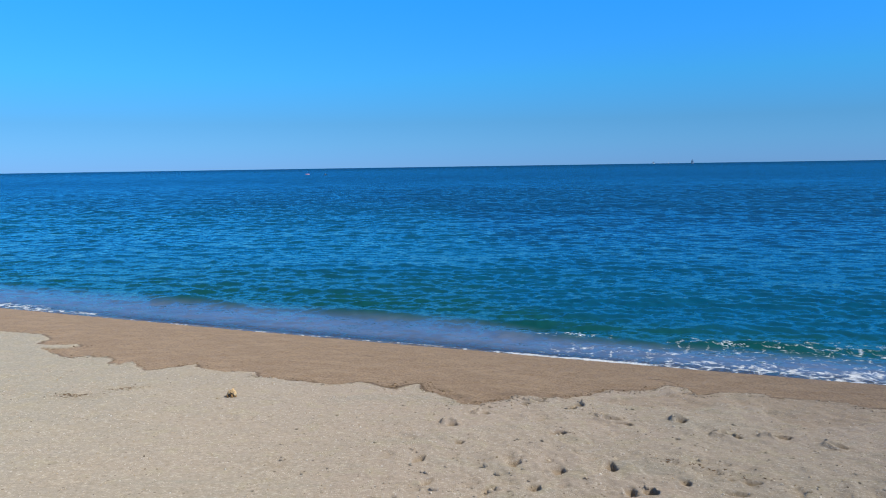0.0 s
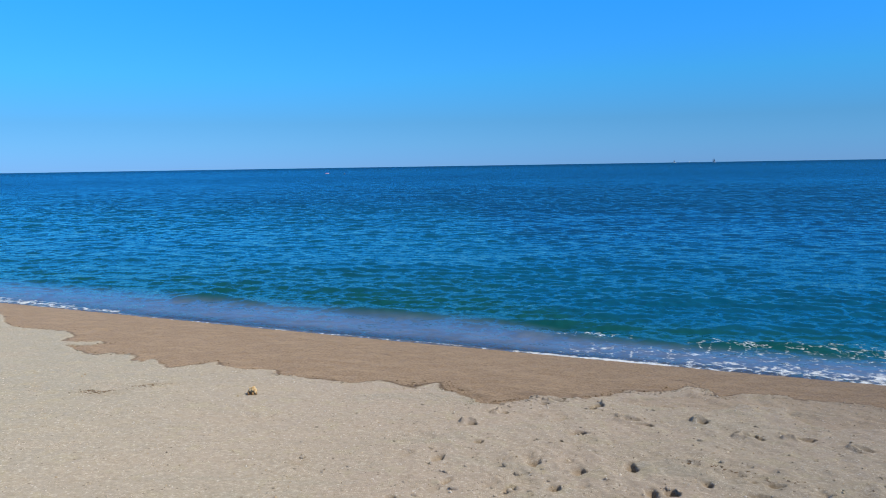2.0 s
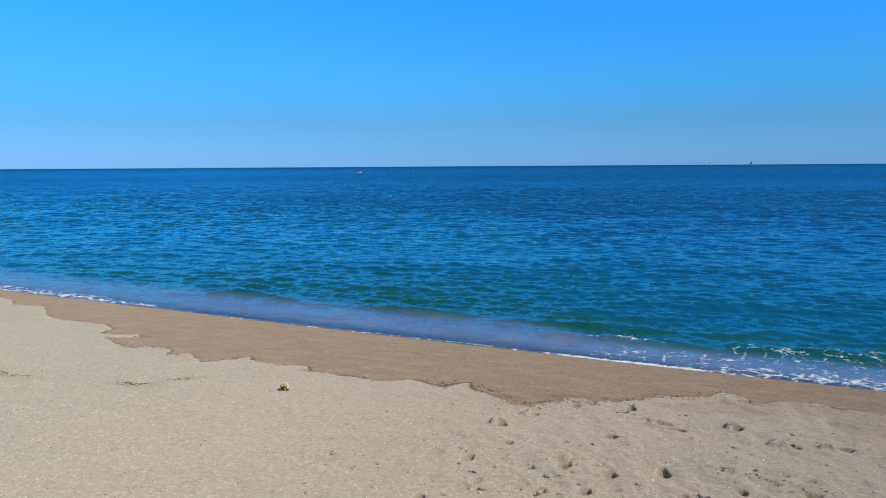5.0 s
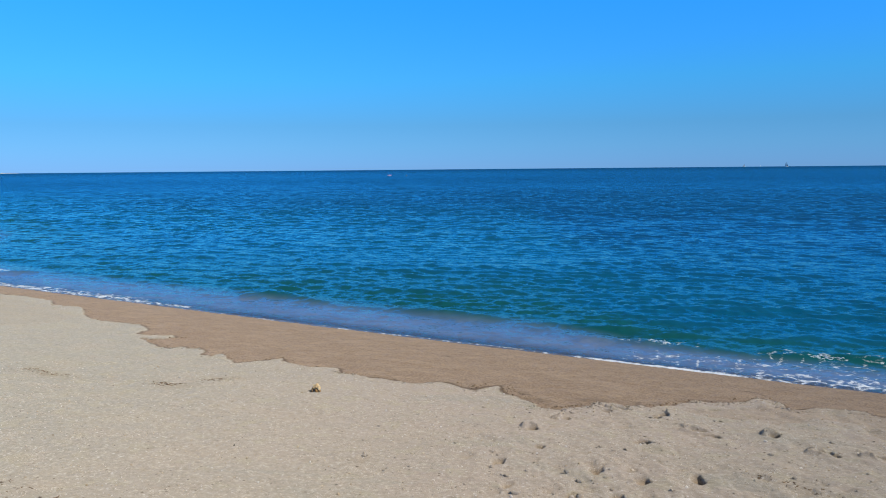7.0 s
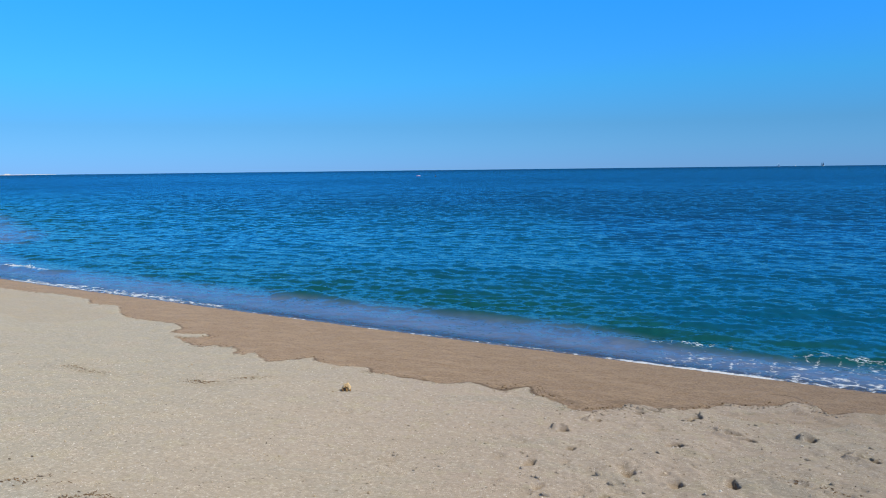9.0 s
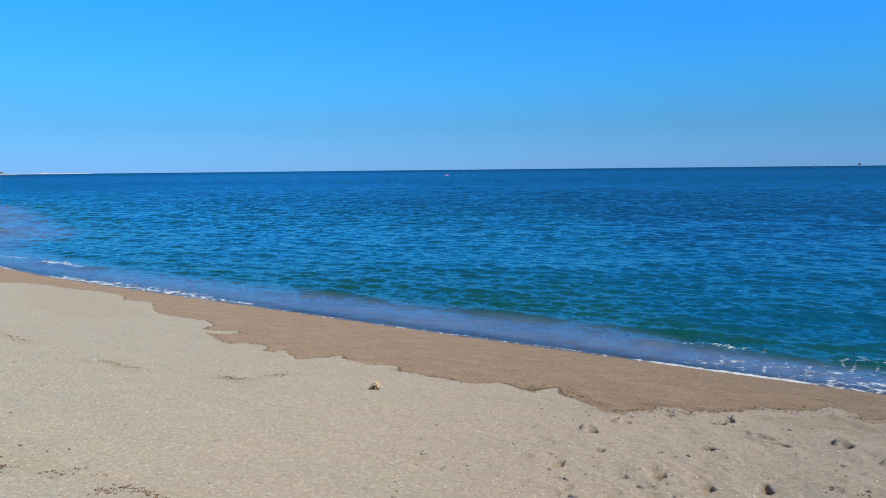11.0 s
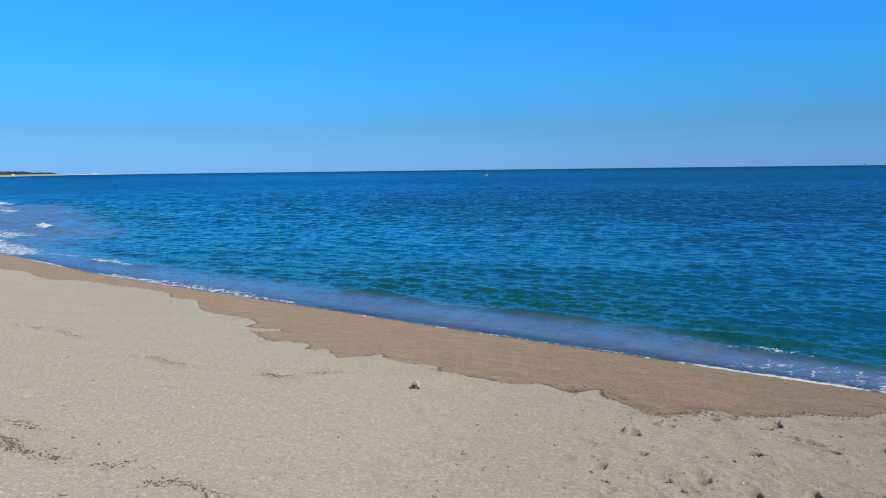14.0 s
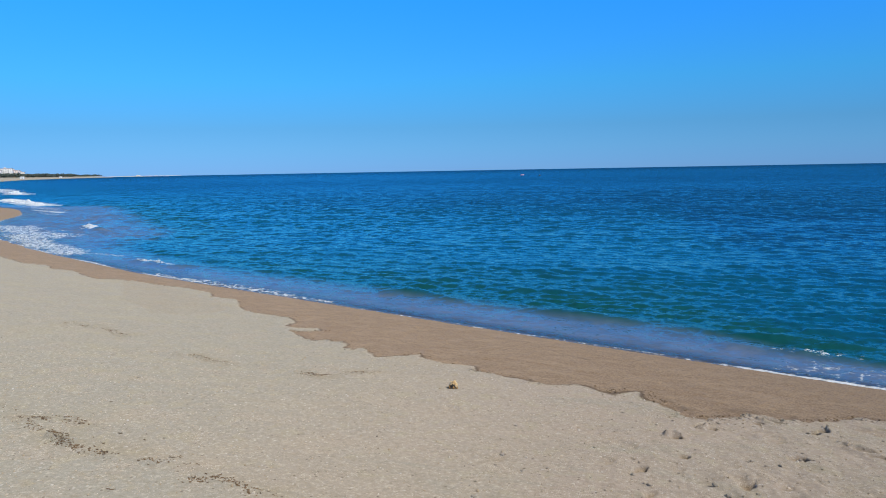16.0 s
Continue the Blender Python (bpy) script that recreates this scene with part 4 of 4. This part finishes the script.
def tide_litter():
    """Brown bits of weed and bark gathered in short runs along the tide wrack; the last run stands in for a scarp's
    shadow.
    """
    mat = plain("weed_litter", (0.25, 0.165, 0.092), 0.95, (0.13, 0.083, 0.046), 70.0, 0.002)
    rng = random.Random(37)
    heap = Heap()
    # the fourth run draws a dark crack, the last a scarp's shadow
    for line, count in zip(WRACK, (520, 420, 200, 340, 120, 110, 160, 110, 320)):
        for _ in range(count):
            k = rng.random() * (len(line) - 1)
            a, b = line[int(k)], line[int(k) + 1]
            f = k - int(k)
            x, y = a[0] + (b[0] - a[0]) * f + rng.gauss(0, 0.03), a[1] + (b[1] - a[1]) * f + rng.gauss(0, 0.022)
            x += 0.05 * noise.noise(Vector((k * 2.3, 1, count)))
            y += 0.06 * noise.noise(Vector((k * 2.3, 5, count)))
            if noise.noise(Vector((x * 3.1, y * 3.1, 4))) < rng.uniform(-0.30, 0.25):
                continue
            r = rng.uniform(0.002, 0.0055)
            heap.add((x, y, height_at(x, y) + 0.3 * r), (r * rng.uniform(1.0, 3.0), r, r * 0.6), rng, 1, 0.8, rng.gauss(-0.4, 0.5))
    return tagged(new("tide_litter", heap.mesh("tide_litter", mat)), "brown weed and bark bits along the tide wrack", "litter", kind="stuff")


tide_litter()


# ---------------------------------------------------------------- breaking foam
def foam_crest(a, b, high, count, seed, size=0.035, stretch=1.0):
    """Tumbling foam along a breaking crest: many small bubbly clumps in one mesh."""
    rng = random.Random(seed)
    heap = Heap()
    a, b = Vector((*a, 0)), Vector((*b, 0))
    across = Vector((-(b - a).y, (b - a).x, 0)).normalized()
    if across.y > 0:
        across = -across
    for _ in range(count):
        k = rng.random()
        fall = abs(rng.gauss(0, 0.11)) * (high / 0.14)
        swell_ = (0.35 + 0.65 * math.sin(math.pi * min(max(k, 0.02), 0.98))) * (0.75 + 0.5 * noise.noise(Vector((k * 7, seed, 0))))
        top = high * swell_ * math.exp(-(fall / (0.16 * high / 0.14)) ** 2)
        p = a.lerp(b, k) + across * (fall - 0.03) + Vector((0, 0, top * rng.uniform(0.55, 1.1)))
        r = size * rng.uniform(0.3, 1.0) * (0.5 + 0.7 * swell_)
        heap.add(p, (r * rng.uniform(1.0, 1.0 + stretch), r, r * rng.uniform(0.5, 0.9)), rng, 1, 0.8, math.atan2((b - a).y, (b - a).x))
    ob = new("foam", heap.mesh("foam", FOAM))
    return tagged(ob, "white tumbling foam on a small breaking wave", "foam", kind="stuff")


foam_crest((1.40, 10.25), (2.25, 10.0), 0.08, 420, 3, 0.006, 4.0)
foam_crest((3.40, 9.62), (4.30, 9.42), 0.06, 260, 4, 0.006, 4.0)
foam_crest((-15.0, 17.38), (-12.9, 16.44), 0.14, 420, 5, 0.011, 4.0)
foam_crest((-27.4, 28.7), (-25.7, 27.3), 0.27, 420, 6, 0.018, 4.0)
foam_crest((-73, 64.4), (-53.5, 51.4), 0.30, 480, 7, 0.13, 5.0)
foam_crest((-109, 98), (-93, 85.2), 0.34, 260, 8, 0.18, 5.0)


# ---------------------------------------------------------------- boats
WHITE_PAINT = plain("white_boat_paint", (0.80, 0.80, 0.80), 0.35, (0.70, 0.71, 0.72), 1.0)
PINK_PAINT = plain("faded_red_paint", (0.66, 0.34, 0.46), 0.5, (0.60, 0.30, 0.42), 2.0)
DARK_PAINT = plain("dark_buoy_paint", (0.03, 0.035, 0.05), 0.6, None, 3.0)
# dark cloth made blue-grey: the haze over the sea is in its colour
DARK_SAIL = plain("hazy_grey_sailcloth", (0.24, 0.31, 0.42), 0.8, None, 0.6)
WHITE_SAIL = plain("white_sailcloth", (0.82, 0.82, 0.80), 0.8, (0.76, 0.77, 0.78), 0.6)
SPAR = plain("aluminium_spar", (0.55, 0.56, 0.58), 0.35, None, 2.0, 0.001, 0.8)


def far_place(azimuth, distance, z=0.0, turn=0.0):
    a = radians(azimuth)
    return pose(distance * math.sin(a), distance * math.cos(a), z, 0, 0, turn)


def hull_mesh(bm, length, beam, depth, sheer):
    """A boat's shell along x: pointed bow, flat stern, rounded bilge, closed deck."""
    rings = []
    for i in range(11):
        k = i / 10
        w = beam / 2 * min(1.0, (1 - k) * 3.2) ** 0.6 * (0.82 + 0.18 * min(1, k * 4)) if k < 1 else 0.001
        top = depth * 0.62 + sheer * k ** 2
        ring = []
        for j in range(9):
            a = math.pi * j / 8
            ring.append(bm.verts.new((-length / 2 + length * k, -w * math.cos(a), top - (top + depth * 0.38) * math.sin(a) ** 0.7)))
        rings.append(ring)
    for r0, r1 in zip(rings[:-1], rings[1:]):
        for j in range(8):
            bm.faces.new((r0[j], r1[j], r1[j + 1], r0[j + 1]))
        bm.faces.new((r0[8], r1[8], r1[0], r0[0]))
    bm.faces.new(rings[0])
    bm.normal_update()


def sail_mesh(bm, foot, height, belly, tack_x):
    grid = []
    for i in range(9):
        k = i / 8
        row = []
        for j in range(6):
            u = j / 5
            w = foot * (1 - k) * (1 + 0.12 * math.sin(math.pi * k))
            row.append(bm.verts.new((tack_x - w * u, belly * math.sin(math.pi * u) * (1 - k * 0.7), height * k)))
        grid.append(row)
    for a, b in zip(grid[:-1], grid[1:]):
        for j in range(5):
            bm.faces.new((a[j], a[j + 1], b[j + 1], b[j]))
    bmesh.ops.solidify(bm, geom=bm.faces[:], thickness=0.03)


def sailboat(place, length, mast, cloth, label):
    base = new("sailboat")
    bm = bmesh.new()
    hull_mesh(bm, length, length * 0.3, length * 0.14, length * 0.03)
    part("hull", bm, WHITE_PAINT, base)
    bm = bmesh.new()
    bmesh.ops.create_cube(bm, size=1.0, matrix=Matrix.Translation((-length * 0.05, 0, length * 0.115)) @ Matrix.Diagonal((length * 0.36, length * 0.17, length * 0.06, 1)))
    bmesh.ops.bevel(bm, geom=bm.edges[:], offset=length * 0.012, segments=2, affect="EDGES")
    part("cabin", bm, WHITE_PAINT, base)
    bm = bmesh.new()
    tube(bm, [(length * 0.08, 0, 0.05 * length), (length * 0.08, 0, mast * 0.5), (length * 0.08, 0, mast)], [0.09, 0.085, 0.05], 8)
    part("mast", bm, SPAR, base)
    bm = bmesh.new()
    tube(bm, [(length * 0.08, 0, length * 0.2), (-length * 0.16, 0, length * 0.2), (-length * 0.40, 0, length * 0.2)], [0.07, 0.07, 0.06], 8)
    part("boom", bm, SPAR, base)
    bm = bmesh.new()
    sail_mesh(bm, length * 0.46, mast * 0.80, length * 0.05, length * 0.07)
    s = part("mainsail", bm, cloth, base)
    s.location.z = length * 0.22
    bm = bmesh.new()
    sail_mesh(bm, length * 0.34, mast * 0.70, length * 0.05, length * 0.46)
    s = part("jib", bm, cloth, base)
    s.location.z = length * 0.16
    base.matrix_world = place
    return tagged(base, label, "sailboat", "sailboats on the horizon")


sailboat(far_place(19.29, 2600, 0, 145), 9, 15.5, DARK_SAIL, "white sailboat with grey sails far out at sea")
sailboat(far_place(16.47, 3300, 0, 150), 10, 13.0, WHITE_SAIL, "white sailboat with white sails on the horizon")
sailboat(far_place(17.55, 4200, 0, 60), 10, 8.0, WHITE_SAIL, "tiny pale sailboat on the horizon")


def dinghy(place):
    base = new("dinghy")
    bm = bmesh.new()
    hull_mesh(bm, 2.6, 1.1, 0.55, 0.12)
    part("hull", bm, PINK_PAINT, base, "faded red hull")
    bm = bmesh.new()
    tube(bm, [(-1.25, -0.45, 0.36), (-0.4, -0.56, 0.38), (0.5, -0.5, 0.42), (1.2, -0.08, 0.48), (1.2, 0.08, 0.48), (0.5, 0.5, 0.42), (-0.4, 0.56, 0.38), (-1.25, 0.45, 0.36)], [0.09] * 8, 8)
    part("gunwale", bm, PINK_PAINT, base, "faded red rubbing strip")
    bm = bmesh.new()
    bmesh.ops.create_cube(bm, size=1.0, matrix=Matrix.Translation((-0.2, 0, 0.46)) @ Matrix.Diagonal((1.1, 0.75, 0.28, 1)))
    bmesh.ops.bevel(bm, geom=bm.edges[:], offset=0.08, segments=2, affect="EDGES")
    part("cover", bm, PINK_PAINT, base, "faded red cover")
    base.matrix_world = place
    return tagged(base, "small faded red dinghy floating far out at sea", "boat")


dinghy(far_place(-10.62, 292, 0.0, 15) @ Matrix.Diagonal((0.62, 0.62, 0.62, 1)))


def buoy(place):
    base = new("buoy")
    bm = bmesh.new()
    bmesh.ops.create_uvsphere(bm, u_segments=18, v_segments=10, radius=0.32)
    for v in bm.verts:
        v.co.z = v.co.z * 0.85 + 0.1
    part("float", bm, DARK_PAINT, base)
    bm = bmesh.new()
    tube(bm, [(0, 0, 0.3), (0, 0, 0.5), (0, 0, 0.62)], [0.05, 0.04, 0.06], 8)
    part("top_eye", bm, SPAR, base)
    base.matrix_world = place
    return tagged(base, "dark round buoy floating on the sea", "buoy")


buoy(far_place(-9.25, 260))


# ---------------------------------------------------------------- far coast
# distance haze is mixed into this foliage colour
LEAF = plain("hazy_pine_foliage", (0.085, 0.105, 0.085), 0.9, (0.05, 0.068, 0.058), 0.5, 0.2)
WALL = plain("cream_render", (0.80, 0.77, 0.72), 0.85, (0.74, 0.71, 0.66), 0.3, 0.01)
WALL_PINK = plain("pale_pink_render", (0.78, 0.68, 0.64), 0.85, (0.72, 0.62, 0.58), 0.3, 0.01)
ROOF = plain("pale_roof", (0.55, 0.40, 0.31), 0.9, None, 0.4, 0.02)
GLASS = plain("dark_window", (0.42, 0.44, 0.46), 0.25, None, 1.0, 0.0)


def coast_point(k):
    """A place on the far waterline, k from 0 (nearest seen) to 1 (its tip), and the way inland."""
    line = [Vector((x, y, 0)) for x, y in ((-400, 335), (-485, 426), (-740, 677), (-1000, 985), (-1300, 1360), (-1600, 1790))]
    lengths = [(b - a).length for a, b in zip(line[:-1], line[1:])]
    d = k * sum(lengths)
    for a, b, l in zip(line[:-1], line[1:], lengths):
        if d <= l:
            along_ = (b - a) / l
            return a + along_ * d, Vector((-along_.y, along_.x, 0))
        d -= l
    return line[-1], Vector((-1, 0, 0))


def far_wood():
    """The low wood behind the far beach: trunks and lumpy crowns, past counting."""
    rng = random.Random(17)
    heap = Heap()
    for i in range(900):
        k = rng.random() ** 0.9
        p, inland = coast_point(k)
        if k > 0.72 and noise.noise(Vector((k * 40, 3, 0))) < -0.1:
            continue
        p = p + inland * (26 + 45 * rng.random())
        tall = rng.uniform(2.2, 4.6) * (1.0 + 0.9 * k) * (1.0 if k < 0.8 else 0.7)
        heap.add((p.x, p.y, 3.2 + tall * 0.3), (0.18, 0.18, tall * 0.4), rng, 1, 0.2)
        for _ in range(7):
            w = tall * rng.uniform(0.14, 0.30)
            heap.add((p.x + rng.gauss(0, 0.28) * tall, p.y + rng.gauss(0, 0.28) * tall, 3.3 + tall * rng.uniform(0.40, 0.92)), (w * 1.25, w * 1.25, w * 0.8), rng, 1, 1.3, rng.uniform(0, 6))
    ob = new("far_trees", heap.mesh("far_trees", LEAF, False))
    return tagged(ob, "low dark green wood behind the far beach", "trees", kind="stuff")


far_wood()


def block(bm, x0, y0, z0, x1, y1, z1, bevel=0.05):
    m = Matrix.Translation(((x0 + x1) / 2, (y0 + y1) / 2, (z0 + z1) / 2)) @ Matrix.Diagonal((x1 - x0, y1 - y0, z1 - z0, 1))
    made = bmesh.ops.create_cube(bm, size=1.0, matrix=m)["verts"]
    if bevel:
        bmesh.ops.bevel(bm, geom=list({e for v in made for e in v.link_edges}), offset=bevel, segments=1, affect="EDGES")


def apartment_house(place, wide, deep, storeys, wall, label):
    """A seaside block: walls, flat roof with parapet, windows storey by storey, balcony slabs."""
    base = new("apartment_building")
    high = storeys * 3.0
    bm = bmesh.new()
    block(bm, -wide / 2, -deep / 2, -1.0, wide / 2, deep / 2, high)
    part("wall", bm, wall, base)
    bm = bmesh.new()
    block(bm, -wide / 2 - 0.25, -deep / 2 - 0.25, high, wide / 2 + 0.25, deep / 2 + 0.25, high + 0.7)
    roof_ = part("roof", bm, ROOF, base)
    bm = bmesh.new()
    block(bm, -1.5, -1.5, high + 0.7, 1.5, 1.5, high + 2.6)
    part("stair_head", bm, wall, roof_)
    bm = bmesh.new()
    block(bm, -0.7, -0.06, -0.7, 0.7, 0.06, 0.7, 0.0)
    pane = mesh_of("window", bm, GLASS, False)
    bm = bmesh.new()
    block(bm, -1.4, -1.1, -0.1, 1.4, 0.0, 0.1, 0.0)
    block(bm, -1.4, -1.1, 0.1, 1.4, -1.0, 1.0, 0.0)
    slab = mesh_of("balcony", bm, wall, False)
    count = int(wide // 3.6)
    for s in range(storeys):
        for c in range(count):
            cx = -wide / 2 + wide * (c + 0.5) / count
            w = new("window", pane)
            w.parent, w.location = base, (cx, -deep / 2 - 0.05, s * 3.0 + 1.6)
            if s and c % 2 == 0:
                b = new("balcony", slab)
                b.parent, b.location = base, (cx, -deep / 2, s * 3.0 + 0.1)
    base.matrix_world = place
    return tagged(base, label, "building", "buildings behind the far beach")


for az, dist, wide, storeys, wall, label in ((-48.95, 1500, 20, 4, WALL, "cream apartment building behind a far beach"), (-48.35, 1520, 24, 5, WALL, "taller cream apartment building behind far trees"),
                                             (-47.85, 1540, 20, 4, WALL_PINK, "pale pink apartment building behind far trees"), (-47.45, 1580, 14, 3, WALL, "low cream apartment building behind far trees"),
                                             (-49.7, 1480, 24, 5, WALL_PINK, "pale pink apartment building behind a far beach")):
    apartment_house(far_place(az, dist, 4.6, 40), wide, 12, storeys, wall, label)


def beach_hut(place, label):
    base = new("beach_hut")
    bm = bmesh.new()
    block(bm, -2.4, -1.8, -0.6, 2.4, 1.8, 2.3, 0.08)
    part("wall", bm, WHITE_PAINT, base)
    bm = bmesh.new()
    for sgn in (-1, 1):
        vs = [bm.verts.new(p) for p in ((-2.7, sgn * 2.1, 2.2), (2.7, sgn * 2.1, 2.2), (2.7, 0, 3.0), (-2.7, 0, 3.0))]
        bm.faces.new(vs)
    bmesh.ops.remove_doubles(bm, verts=bm.verts[:], dist=0.001)
    bmesh.ops.solidify(bm, geom=bm.faces[:], thickness=0.15)
    part("roof", bm, WHITE_SAIL, base)
    bm = bmesh.new()
    block(bm, -0.5, -1.88, -0.6, 0.5, -1.78, 1.9, 0.0)
    part("door", bm, GLASS, base)
    base.matrix_world = place
    return tagged(base, label, "hut", "huts on the far beach")


for az, dist in ((-47.38, 1095), (-45.03, 1530)):
    x, y = dist * math.sin(radians(az)), dist * math.cos(radians(az))
    s = float(shore_distance(np.array([x]), np.array([y]))[0])
    beach_hut(pose(x, y, height_at(x, y) + 0.3, 0, 0, 45), "small white beach hut on the far sand")


def far_headland():
    """The last strip of pale coast on the horizon."""
    bm = bmesh.new()
    top, foot = [], []
    for i in range(61):
        a = radians(-42.6 + 5.6 * i / 60)
        k = math.sin(math.pi * min(1, (i + 2) / 64)) ** 0.5
        h = (3.0 + 1.6 * noise.noise(Vector((i * 0.45, 5, 0))) + (5 if 26 < i < 30 else 0)) * k
        row = []
        for d, z in ((4500, -0.5), (4530, 0.75 * h), (4570, h), (4650, -0.5)):
            row.append(bm.verts.new((d * math.sin(a), d * math.cos(a), z)))
        top.append(row)
    for r0, r1 in zip(top[:-1], top[1:]):
        for j in range(3):
            bm.faces.new((r0[j], r1[j], r1[j + 1], r0[j + 1]))
    ob = new("backdrop", mesh_of("backdrop", bm, WALL))
    return tagged(ob, "pale low coast far away on the horizon", "coast", kind="structure")


far_headland()
